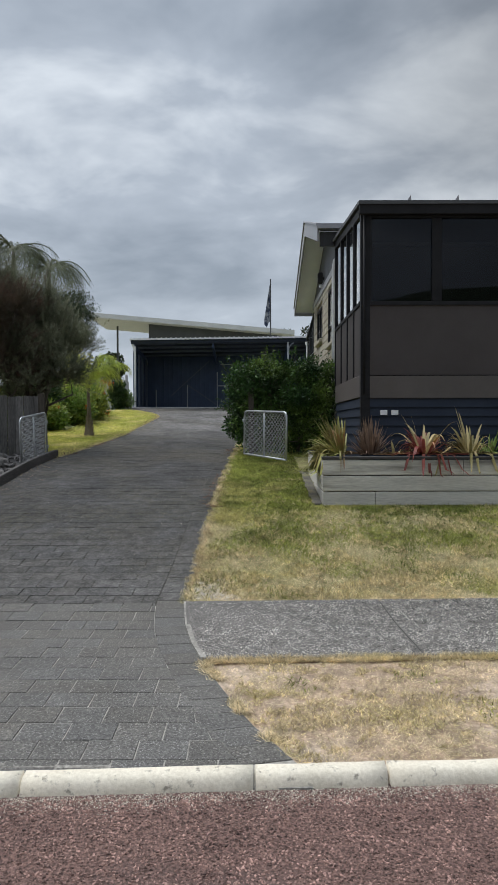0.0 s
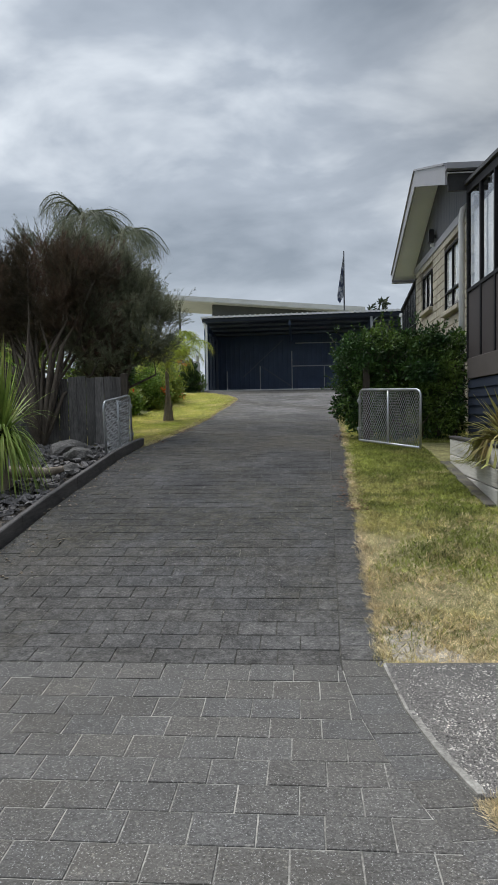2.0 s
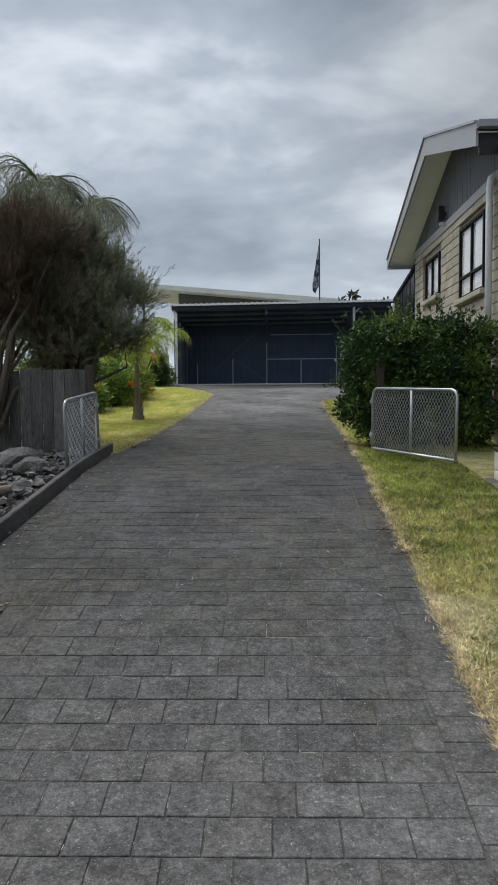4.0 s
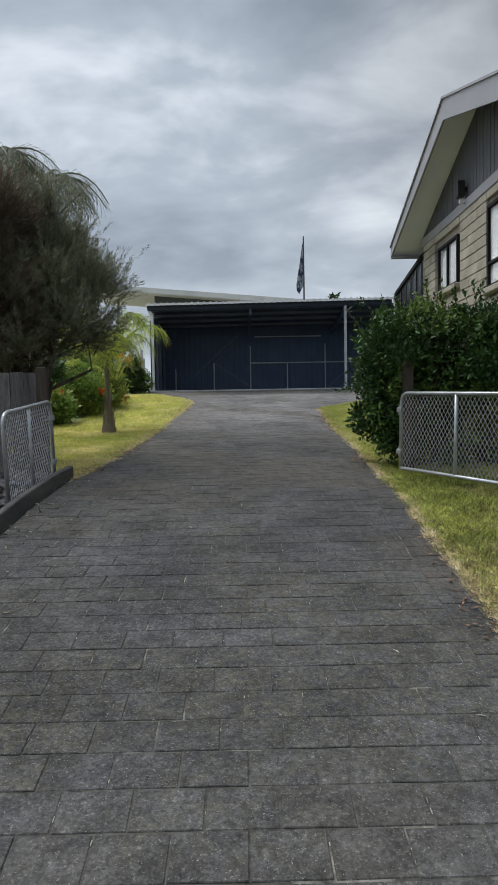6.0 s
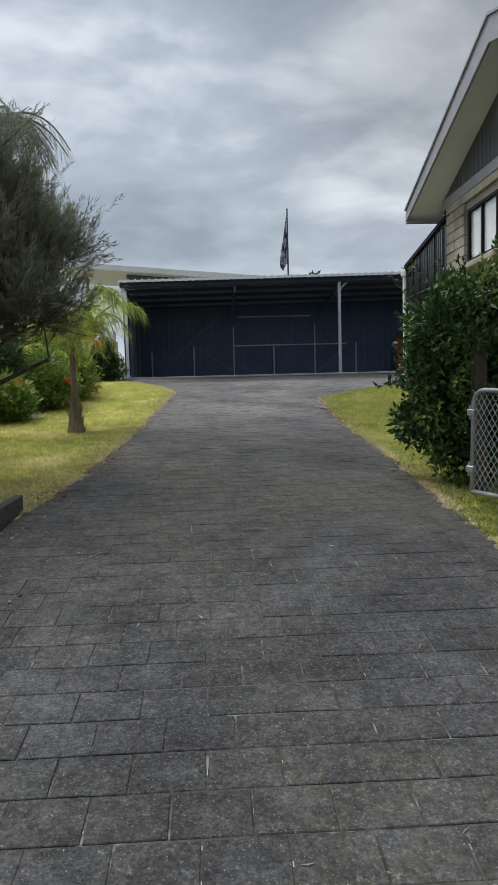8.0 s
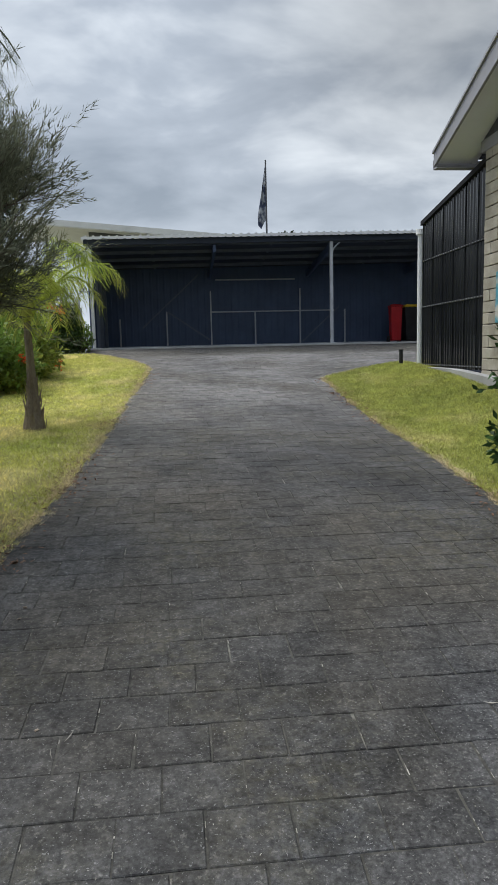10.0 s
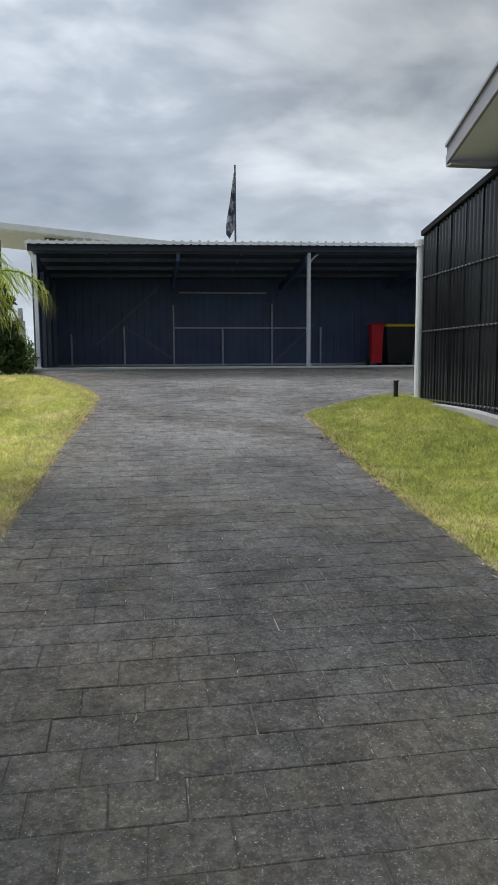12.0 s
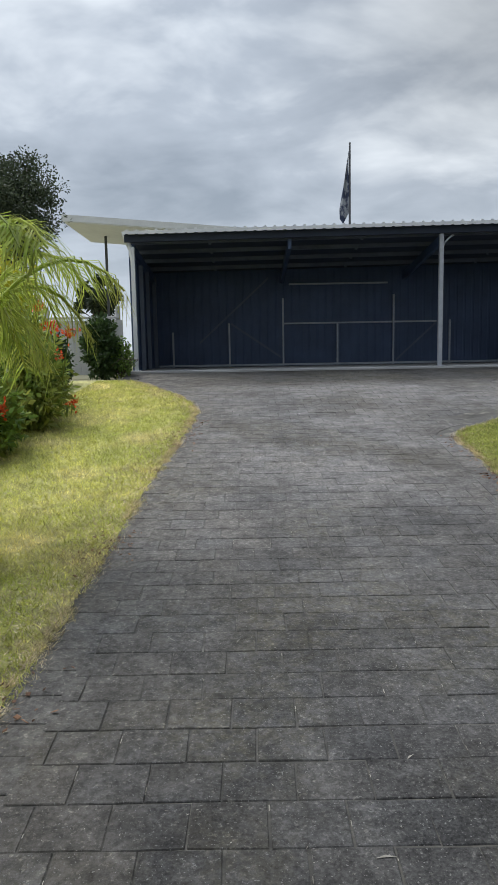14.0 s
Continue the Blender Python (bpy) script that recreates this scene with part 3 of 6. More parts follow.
for k in range(4):
    g = Geo()
    n = 12
    low, top = [], []
    for i in range(n + 1):
        s = i / n
        y = 4.49 + s * 1.26
        x0 = DRIVE_R(y) + 0.012 if k == 0 else cuts[k] + (0.5 - s) * 0.08 + 0.003
        x1 = cuts[k + 1] + (0.5 - s) * 0.08 - 0.003
        ya = lambda x: fp_near(x) + s * (fp_far(x) - fp_near(x))
        top += [(x0, ya(x0), level(y) + 0.012), (x1, ya(x1), level(y) + 0.012)]
    g.v = top + [(p[0], p[1], p[2] - 0.1) for p in top]
    t = len(top)
    for i in range(n):
        g.f += [(2 * i, 2 * i + 1, 2 * i + 3, 2 * i + 2), (2 * i, 2 * i + 2, t + 2 * i + 2, t + 2 * i), (2 * i + 3, 2 * i + 1, t + 2 * i + 1, t + 2 * i + 3)]
    g.f += [(1, 0, t, t + 1), (2 * n, 2 * n + 1, t + 2 * n + 1, t + 2 * n)]
    part("slab", g, M_PATH, footpath)

kerb_back = lambda x: 3.105 + x * 0.05

# mountable kerb in sections with cracked joints
kerb = thing("kerb", (0, 3.0, 0.0), "worn pale concrete kerb with cracked joints", "kerb", kind="structure")
kx = [-9.0, -6.4, -4.0, -1.62, -1.0, 0.02, 0.62, 2.6, 5.2, 9.0]
for a, b in zip(kx[:-1], kx[1:]):
    g = Geo()
    n = max(2, int((b - a) / 0.12))
    prof = [(0.0, -0.12), (0.0, -0.045), (0.01, -0.02), (0.022, 0.002), (0.042, 0.014), (0.095, 0.018), (0.11, 0.01), (0.112, -0.12)]
    for i in range(n + 1):
        x = a + 0.006 + (b - a - 0.012) * i / n
        yb = kerb_back(x) - 0.112
        for j, (u, z) in enumerate(prof):
            wob = 0.006 * noise.noise((x * 6, j * 3.1, 1.0)) if 0 < j < 7 else 0
            g.v.append((x, yb + u + wob, z + 0.5 * wob))
    w = len(prof)
    for i in range(n):
        g.f += [(i * w + j, (i + 1) * w + j, (i + 1) * w + j + 1, i * w + j + 1) for j in range(w - 1)]
    g.f += [tuple(range(w)), tuple(n * w + j for j in range(w - 1, -1, -1))]
    part("kerb_section", g, M_KERB, kerb, smooth=True)

# ---- house ----
house = thing("house", (4.0, 15.0, 1.0), "gabled house of buff block with a dark glazed sunroom", "house")
WX = 1.80
RIDGE, EAVE_F, EAVE_R = (15.93, 6.16), (13.0, 5.27), (19.52, 4.81)
g = Geo()
g.box(WX + 0.02, WX + 0.25, 13.1, 19.0, 0.6, 4.75)
wall = part("wall", g, M_MORTAR, house, "buff block veneer wall")
for nm, (x0, x1, y0, y1) in {"wall_back": (WX + 0.25, 12, 18.8, 19.0), "wall_far": (11.8, 12, 10.2, 18.8)}.items():
    part("wall", Geo().box(x0, x1, y0, y1, 0.6, 4.75), M_TAUPE, house)
# gable triangle of vertical boards
gx0 = WX - 0.02
yy = 13.05
while yy < 18.98:
    y2 = min(yy + 0.145, 19.0)
    def top_at(y):
        return float(np.interp(y, (EAVE_F[0], RIDGE[0], EAVE_R[0]), (EAVE_F[1], RIDGE[1], EAVE_R[1]))) - 0.12
    z0 = 4.86
    if max(top_at(yy), top_at(y2)) > z0 + 0.02:
        ta, tb = max(top_at(yy), z0 + 0.01), max(top_at(y2 - 0.014), z0 + 0.01)
        gab = Geo()
        gab.prism([(yy, z0), (y2 - 0.014, z0), (y2 - 0.014, tb), (yy, ta)], "x", gx0, gx0 + 0.06)
        part("gable_board", gab, M_GABLE, house)
    yy += 0.145
part("gable_backing", Geo().prism([(13.05, 4.8), (19.0, 4.8), (19.0, 4.85), (15.85, 6.0), (13.05, 5.15)], "x", gx0 + 0.06, gx0 + 0.16), M_GABLE, house)
part("band_board", Geo().box(WX - 0.05, WX + 0.02, 13.1, 19.02, 4.70, 4.86, 0.01), M_BARGE, house, "pale grey band board over the blocks")
# roof slopes
BX = 1.285
for (ya, za), (yb, zb), nm in ((EAVE_R, RIDGE, "rear"), (EAVE_F, RIDGE, "front")):
    part("roof", Geo().prism([(ya, za), (yb, zb), (yb, zb - 0.05), (ya, za - 0.05)], "x", BX + 0.03, 12.4), M_ROOF, house, "charcoal sheet roof slope")
    part("soffit", Geo().prism([(ya, za - 0.09), (yb, zb - 0.09), (yb, zb - 0.11), (ya, za - 0.11)], "x", BX + 0.03, WX + 0.1), M_OFFW, house, "off-white soffit lining")
    drop, tip = 0.28, 0.15 if nm == "rear" else 0.28
    part("bargeboard", Geo().prism([(ya, za + 0.02), (yb, zb + 0.02), (yb, zb - drop), (ya, za - tip)], "x", BX - 0.005, BX + 0.03), M_BARGE, house, "pale grey bargeboard")
    part("barge_cap", Geo().prism([(ya, za + 0.055), (yb, zb + 0.055), (yb, zb + 0.022), (ya, za + 0.022)], "x", BX - 0.03, BX + 0.1), M_BARGE, house, "grey metal barge flashing")
part("eave_soffit", Geo().box(WX + 0.1, 12, 18.98, 19.45, 4.62, 4.66), M_OFFW, house)
part("gutter", Geo().prism([(19.42, 4.62), (19.55, 4.62), (19.56, 4.75), (19.54, 4.75), (19.53, 4.64), (19.43, 4.64)], "x", BX, 12.4), M_BARGE, house)
part("gutter", Geo().prism([(12.88, 5.2), (13.0, 5.2), (13.0, 5.29), (12.985, 5.29), (12.985, 5.215), (12.895, 5.215), (12.895, 5.29), (12.88, 5.29)], "x", BX, 12.4), M_BARGE, house, "pale grey front gutter")
part("front_fascia", Geo().box(BX + 0.05, 12.4, 13.02, 13.08, 4.9, 5.2), M_RAIL, house)


def window(y0, y1, z0, z1, mullions, face=WX):
    """A window in a wall that faces the driveway."""
    top = part("window", Geo().box(face - 0.03, face + 0.05, y0, y1, z0 - 0.0, z0 + 0.05, 0.005).box(face - 0.03, face + 0.05, y0, y1, z1 - 0.05, z1, 0.005)
               .box(face - 0.03, face + 0.05, y0, y0 + 0.05, z0 + 0.05, z1 - 0.05, 0.005).box(face - 0.03, face + 0.05, y1 - 0.05, y1, z0 + 0.05, z1 - 0.05, 0.005), M_FRAME, house, "dark aluminium window")
    edges = [y0 + 0.05] + mullions + [y1 - 0.05]
    for m2 in mullions:
        part("mullion", Geo().box(face - 0.025, face + 0.04, m2 - 0.022, m2 + 0.022, z0 + 0.05, z1 - 0.05, 0.004), M_FRAME, top)
    for a, b in zip(edges[:-1], edges[1:]):
        pn = part("pane", Geo().box(face + 0.008, face + 0.014, a, b, z0 + 0.05, z1 - 0.05), M_GLASS, top)
        pn.visible_shadow = False
    return top


for y0, y1, z0, z1, ml in ((16.85, 17.95, 3.66, 4.45, [17.42]), (14.2, 15.5, 3.33, 4.5, [14.85])):
    wn2 = window(y0, y1, z0, z1, ml)
    part("window_sill", Geo().box(WX - 0.1, WX + 0.05, y0 - 0.08, y1 + 0.08, z0 - 0.09, z0 - 0.003, 0.012), M_BRICK, wn2, "projecting block sill")
    part("curtain", Geo().box(WX + 0.016, WX + 0.019, y0 + 0.05, y1 - 0.05, z0 + 0.05, z1 - 0.05), M_SKYSHEET, wn2, "pale sheet behind the glass standing in for reflected sky")
part("transom", Geo().box(WX - 0.03, WX + 0.04, 14.25, 15.45, 3.66, 3.7, 0.004), M_FRAME, house)

# sunroom
SX, SY, SZ = 1.63, 10.03, 4.70
sun_end = 13.0
part("sunroom_roof", Geo().prism([(SY - 0.12, SZ), (sun_end + 0.1, SZ + 0.28), (sun_end + 0.1, SZ + 0.33), (SY - 0.12, SZ + 0.05)], "x", SX - 0.06, 12), M_ROOF, house, "shallow charcoal sunroom roof")
part("sunroom_fascia", Geo().box(SX - 0.05, 12, SY - 0.1, SY - 0.04, SZ - 0.14, SZ + 0.03, 0.01), M_FRAME, house, "dark sunroom fascia")
for px in (2.29, 2.97, 3.65):
    part("roof_bracket", Geo().prism([(px - 0.03, SZ + 0.05), (px + 0.03, SZ + 0.05), (px + 0.02, SZ + 0.13)], "y", SY - 0.1, SY - 0.06), M_BARGE, house)
part("corner_post", Geo().box(SX - 0.012, SX + 0.12, SY - 0.012, SY + 0.1, 0.6, SZ - 0.02, 0.008), M_FRAME, house, "dark corner post")
part("downpipe", Geo().tube([(SX + 0.03, SY - 0.035, SZ - 0.12), (SX + 0.03, SY - 0.035, 2.0)], 0.018, 10), M_FRAME, house, smooth=True)
# front face: windows, panels, weatherboards
fx = [1.77, 2.71, 3.75, 4.8, 5.85, 6.9]
part("sunroom_panel", Geo().box(SX + 0.12, 7, SY, SY + 0.06, 2.28, 3.28), M_TAUPE, house, "taupe sheet panel")
part("sunroom_board", Geo().box(SX + 0.12, 7, SY - 0.015, SY + 0.06, 1.94, 2.265, 0.006), M_TAUPE2, house, "paler taupe board")
frw = part("sunroom_window", Geo().box(SX + 0.12, 7, SY - 0.02, SY + 0.06, 3.28, 3.34, 0.006).box(SX + 0.12, 7, SY - 0.02, SY + 0.06, SZ - 0.17, SZ - 0.1, 0.006), M_FRAME, house, "dark framed sunroom windows")
for a, b in zip(fx[:-1], fx[1:]):
    part("mullion", Geo().box(b - 0.07, b + 0.07, SY - 0.018, SY + 0.05, 3.34, SZ - 0.17, 0.006), M_FRAME, frw)
    pn = part("pane", Geo().box(a + (0.0 if a == fx[0] else 0.07), b - 0.07, SY + 0.01, SY + 0.016, 3.34, SZ - 0.17), M_TINT, frw)
    pn.visible_shadow = False
part("pane_edge", Geo().box(SX + 0.12, 1.77, SY - 0.018, SY + 0.05, 3.34, SZ - 0.17, 0.006), M_FRAME, frw)
z = 0.6
while z < 1.9:
    part("weatherboard", Geo().prism([(SY - 0.01, z), (SY + 0.05, z), (SY + 0.05, z + 0.135), (SY + 0.012, z + 0.135)], "x", SX + 0.1, 7), M_NAVY, house)
    part("weatherboard", Geo().prism([(SX - 0.01, z), (SX + 0.05, z), (SX + 0.05, z + 0.135), (SX + 0.012, z + 0.135)], "y", SY + 0.1, sun_end), M_NAVY, house)
    z += 0.135
# side face
part("sunroom_board", Geo().box(SX - 0.012, SX + 0.05, SY + 0.1, sun_end, 1.96, 2.28, 0.006), M_TAUPE2, house)
part("sunroom_panel", Geo().box(SX, SX + 0.05, SY + 0.1, sun_end, 2.283, 3.3), M_TAUPE, house)
sdw = part("sunroom_window", Geo().box(SX - 0.02, SX + 0.05, SY + 0.1, sun_end, 3.3, 3.36, 0.006).prism([(SY + 0.1, SZ - 0.12), (sun_end, SZ + 0.14), (sun_end, SZ + 0.25), (SY + 0.1, SZ)], "x", SX - 0.02, SX + 0.05), M_FRAME, house, "dark framed side windows")
sy = [SY + 0.1, 10.75, 11.45, 12.2, sun_end]
for a, b in zip(sy[:-1], sy[1:]):
    part("mullion", Geo().box(SX - 0.018, SX + 0.04, b - 0.03, b + 0.03, 2.29, SZ + 0.0 + (b - SY) * 0.06, 0.005), M_FRAME, sdw)
    pn = part("pane", Geo().prism([(a, 3.36), (b - 0.03, 3.36), (b - 0.03, SZ - 0.12 + (b - SY) * 0.085), (a, SZ - 0.12 + (a - SY) * 0.085)], "x", SX + 0.01, SX + 0.016), M_GLASS, sdw)
    pn.visible_shadow = False
    # added pale sheet: sky reflection of the side panes, put into its colour
    part("curtain", Geo().box(SX + 0.09, SX + 0.11, a + 0.03, b - 0.05, 3.36, SZ - 0.15), M_SKYSHEET, sdw, "pale sheet behind the glass standing in for reflected sky")
# Floor and back wall blackened so the room behind the glass reads unlit.
part("sunroom_floor", Geo().box(SX + 0.1, 12, SY + 0.1, 13.1, 1.8, 1.9), M_UNLIT, house)
part("sunroom_back", Geo().box(WX + 0.3, 12, 13.1, 13.2, 0.6, 5.0), M_UNLIT, house)
part("sunroom_end", Geo().box(7, 7.1, SY, 13.1, 0.6, 4.7), M_TAUPE, house)
part("downpipe", Geo().tube([(WX - 0.02, 13.66, 4.84), (WX - 0.1, 13.66, 4.78), (WX - 0.12, 13.66, 4.62), (WX - 0.12, 13.66, 1.2)], 0.05, 12), M_WHITE, house, "pale round downpipe", smooth=True)
lampx = WX - 0.12
part("wall_lamp", Geo().box(lampx - 0.05, lampx + 0.06, 16.34, 16.48, 4.88, 5.15, 0.02).box(lampx + 0.05, WX, 16.38, 16.44, 4.98, 5.04), M_BLACKP, house, "black outdoor wall lamp")
part("sensor", Geo().box(lampx - 0.01, WX - 0.05, 16.38, 16.44, 4.80, 4.87, 0.01), M_WHITE, house)
# house number as plain bars
for nx in (1.90, 2.06):
    part("number_bar", Geo().box(nx, nx + 0.1, SY - 0.025, SY - 0.012, 1.70, 1.77, 0.003), M_PLATE, house)

art = thing("wall_art", (1.74, 18.5, 2.75), "small blue and black painted panel on the block wall", "wall art")
part("panel", Geo().box(1.735, 1.765, 18.1, 18.44, 2.42, 3.08, 0.006), M_ART, art)
part("backing", Geo().box(1.722, 1.733, 18.06, 18.3, 2.45, 2.9, 0.004), M_BLACKP, art)

# ---- tinted screen wall beside the house ----
screen = thing("screen_wall", (1.75, 20.0, 1.5), "tall black tinted ribbed screen on a dark steel frame with a pale post", "screen")
scr = Geo()
y, s = 18.78, 0
pitch = 0.1
prof = []
while y < 21.4:
    for dx, dy in ((0.0, 0.0), (0.0, 0.035), (0.022, 0.05), (0.022, 0.085)):
        prof.append((1.82 + dx, y + dy))
    y += pitch
def scr_top(y):
    return float(np.interp(y, (18.7, 21.4), (4.62, 4.20)))
for x, y in prof:
    scr.v += [(x, y, 1.78), (x, y, scr_top(y))]
scr.f = [(2 * i, 2 * i + 2, 2 * i + 3, 2 * i + 1) for i in range(len(prof) - 1)]
part("ribbed_sheet", scr, M_SCREEN, screen, "black tinted ribbed sheeting", fix=False)
part("backing", Geo().prism([(18.75, 1.5), (21.4, 1.5), (21.4, 4.15), (18.75, 4.55)], "x", 1.90, 1.94), M_RAIL, screen)
part("top_rail", Geo().prism([(18.7, 4.60), (21.42, 4.18), (21.42, 4.25), (18.7, 4.67)], "x", 1.77, 1.95), M_FRAME, screen, "grey capping rail")
for zz in (3.58, 2.81, 1.83):
    part("rail", Geo().box(1.798, 1.816, 18.75, 21.4, zz - 0.012, zz + 0.012, 0.004), M_RAIL, screen)
    for k in range(26):
        yb = 18.82 + k * 0.1
        part("screw_cap", Geo().box(1.79, 1.80, yb - 0.009, yb + 0.009, zz - 0.009, zz + 0.009, 0.003), M_GALV, screen)
for k in range(7):
    yb = 18.78 + k * 0.435
    part("stile", Geo().box(1.805, 1.818, yb - 0.014, yb + 0.014, 1.78, scr_top(yb), 0.004), M_SCREEN, screen)
part("plinth", Geo().box(1.8, 1.95, 18.72, 21.4, 1.3, 1.78, 0.01), M_NAVY, screen, "dark base board")
part("end_stile", Geo().box(1.78, 1.88, 18.68, 18.74, 1.3, 4.64, 0.008), M_RAIL, screen)
part("post", Geo().tube([(1.84, 21.6, 1.6), (1.84, 21.6, 4.15)], 0.052, 14).tube([(1.84, 21.6, 4.06), (1.84, 21.6, 4.15)], 0.085, 14), M_WHITE, screen, "white round downpipe post", smooth=False)
part("side_return", Geo().box(1.95, 12, 21.40, 21.46, 1.3, 4.1), M_RAIL, screen)
tagged(part("concrete_edging", Geo().prism([(17.4, 1.45), (20.6, 1.6), (20.6, 1.80), (19.6, 1.79), (18.6, 1.73), (17.4, 1.63)], "x", 1.62, 1.78), M_CONC), "rough concrete edging under the screen", "edging", kind="structure")
bol = thing("bollard_light", (1.5, 21.6, level(21.6, 1.5)), "short black bollard light on the lawn edge", "light")
bz = level(21.6, 1.5)
part("post", Geo().tube([(1.5, 21.6, bz - 0.05), (1.5, 21.6, bz + 0.22)], 0.035, 12), M_BLACKP, bol)
part("cap", Geo().tube([(1.5, 21.6, bz + 0.222), (1.5, 21.6, bz + 0.25)], 0.042, 12), M_BLACKP, bol)

# ---- carport ----
CX0, CX1, CY0, CY1, CZ = -4.66, 6.4, 27.4, 30.7, 2.25
carport = thing("carport", (0.8, 29, CZ), "wide open-fronted charcoal steel carport with pale roof edge and galvanised posts", "carport")
tagged(part("carport_slab", Geo().box(CX0, CX1, CY0 - 0.12, CY1 + 0.2, CZ - 0.3, CZ + 0.03, 0.01), M_CONC), "concrete carport floor slab", "floor", kind="structure")
def roof_z(y):
    return float(np.interp(y, (CY0, CY1), (5.0, 4.66)))
def fall(x):
    return 0.0115 * (x - 1.7)
rs = Geo()
x = CX0
k = 0
pr = []
while x < CX1:
    for dx, dz in ((0, 0), (0.06, 0), (0.075, 0.028), (0.115, 0.028), (0.13, 0)):
        pr.append((x + dx, dz))
    x += 0.19
for x, dz in pr:
    rs.v += [(x, CY0 - 0.2, 5.04 + fall(x) + dz), (x, CY1 + 0.1, 4.69 + fall(x) + dz)]
rs.f = [(2 * i, 2 * i + 2, 2 * i + 3, 2 * i + 1) for i in range(len(pr) - 1)]
nv = len(rs.v)
rs.v += [(p[0], p[1], p[2] - 0.006) for p in rs.v[:nv]]
rs.f += [tuple(nv + i for i in reversed(q)) for q in rs.f[:len(pr) - 1]]
rs.f += [(2 * i + 2, 2 * i, nv + 2 * i, nv + 2 * i + 2) for i in range(len(pr) - 1)]
part("roof_sheet", rs, M_ROOFW, carport, "pale ribbed roof sheeting", fix=False)
re = Geo()
for x, dz in pr:
    re.v += [(x, CY0 - 0.204, 5.043 + fall(x) + dz), (x, CY0 - 0.204, 4.975 + fall(x) + dz * 0.4)]
re.f = [(2 * i, 2 * i + 1, 2 * i + 3, 2 * i + 2) for i in range(len(pr) - 1)]
part("roof_edge", re, M_WHITE, carport, "pale scalloped roof edge", fix=False)
def sloped(y0, z0, y1, z1, thick):
    """A plate across the carport whose two ends follow the roof's fall."""
    v = [(x, y, z + fall(x) - d) for x in (CX0 + 0.02, CX1) for d in (0, thick) for y, z in ((y0, z0), (y1, z1))]
    return Geo().add(v, [(0, 1, 3, 2), (4, 6, 7, 5), (0, 4, 5, 1), (2, 3, 7, 6), (0, 2, 6, 4), (1, 5, 7, 3)])
# Extra dark sheet under the pale roofing; it carries the shade.
part("ceiling_lining", sloped(CY0 - 0.15, 5.0, CY1, 4.655, 0.007), M_UNDERSHADE, carport, "dark sheet added under the roof in place of shade")
part("fascia_beam", sloped(CY0 - 0.08, 4.985, CY0 - 0.02, 4.98, 0.13), M_UNDERSHADE, carport, "charcoal front fascia beam")
for i, yb in enumerate((27.75, 28.5, 29.3, 30.1)):
    zt = roof_z(yb) - 0.01
    part("purlin", sloped(yb, zt, yb + 0.05, zt - 0.004, 0.085), M_PURLIN, carport, "steel purlin darkened for roof shade")
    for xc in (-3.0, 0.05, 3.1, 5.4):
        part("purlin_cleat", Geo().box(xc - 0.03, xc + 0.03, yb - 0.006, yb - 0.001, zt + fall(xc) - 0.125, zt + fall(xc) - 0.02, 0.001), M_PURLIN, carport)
for xr in (-4.5, -1.42, 1.55, 4.6, 6.3):
    part("rafter", Geo().prism([(CY0, 4.83 + fall(xr)), (CY1, 4.5 + fall(xr)), (CY1, 4.32 + fall(xr)), (CY0, 4.65 + fall(xr))], "x", xr - 0.035, xr + 0.035), M_STEEL, carport, "dark steel rafter")
def wall_sheet(along, fixed, a, b, z0, z1, sign):
    q = Geo()
    u, pts = a, []
    while u < b:
        for du, dd in ((0, 0), (0.07, 0), (0.085, 0.009), (0.125, 0.009), (0.14, 0)):
            pts.append((min(u + du, b), dd * sign))
        u += 0.2
    for u, d in pts:
        p = (u, fixed + d) if along == "x" else (fixed + d, u)
        q.v += [(*p, z0), (*p, z1)]
    q.f = [(2 * i, 2 * i + 2, 2 * i + 3, 2 * i + 1) for i in range(len(pts) - 1)]
    return q
part("back_wall", wall_sheet("x", CY1, CX0, CX1, CZ + 0.03, 4.7, -1), M_STEEL, carport, "charcoal ribbed back wall", fix=False)
part("side_wall", wall_sheet("y", CX0 + 0.12, CY0 + 0.15, CY1, CZ + 0.03, 4.66, 1), M_STEEL, carport, "charcoal ribbed side wall", fix=False)
part("side_wall", wall_sheet("y", CX1, CY0 + 0.15, CY1, CZ + 0.03, 4.66, -1), M_STEEL, carport, fix=False)
part("outer_skin", Geo().box(CX0, CX1 + 0.06, CY1 + 0.01, CY1 + 0.05, CZ, 4.68).box(CX0 + 0.06, CX0 + 0.1, CY0 + 0.15, CY1, CZ, 4.64).box(CX1 + 0.01, CX1 + 0.06, CY0 + 0.15, CY1, CZ, 4.64), M_STEEL, carport)
for xp, zt in ((-4.5, 4.7), (1.55, 4.85)):
    post_ob = part("post", Geo().box(xp - 0.038, xp + 0.038, CY0 - 0.045, CY0 + 0.045, CZ, zt, 0.01), M_WHITE if xp < 0 else M_STUDP, carport, "pale steel front post")
    part("base_plate", Geo().box(xp - 0.08, xp + 0.08, CY0 - 0.08, CY0 + 0.08, CZ + 0.03, CZ + 0.045, 0.003), M_GALV, post_ob)
part("knee_brace", Geo().tube([(-4.5, CY0, 4.45), (-4.53, CY0, 4.65), (-4.6, CY0, 4.8), (-4.66, CY0, 4.98)], 0.05, 8), M_WHITE, carport)
part("knee_brace", Geo().tube([(1.56, CY0, 4.5), (1.6, CY0, 4.66), (1.70, CY0, 4.77), (1.78, CY0, 4.82)], 0.02, 8), M_STUD, carport)
BY = CY1 - 0.03
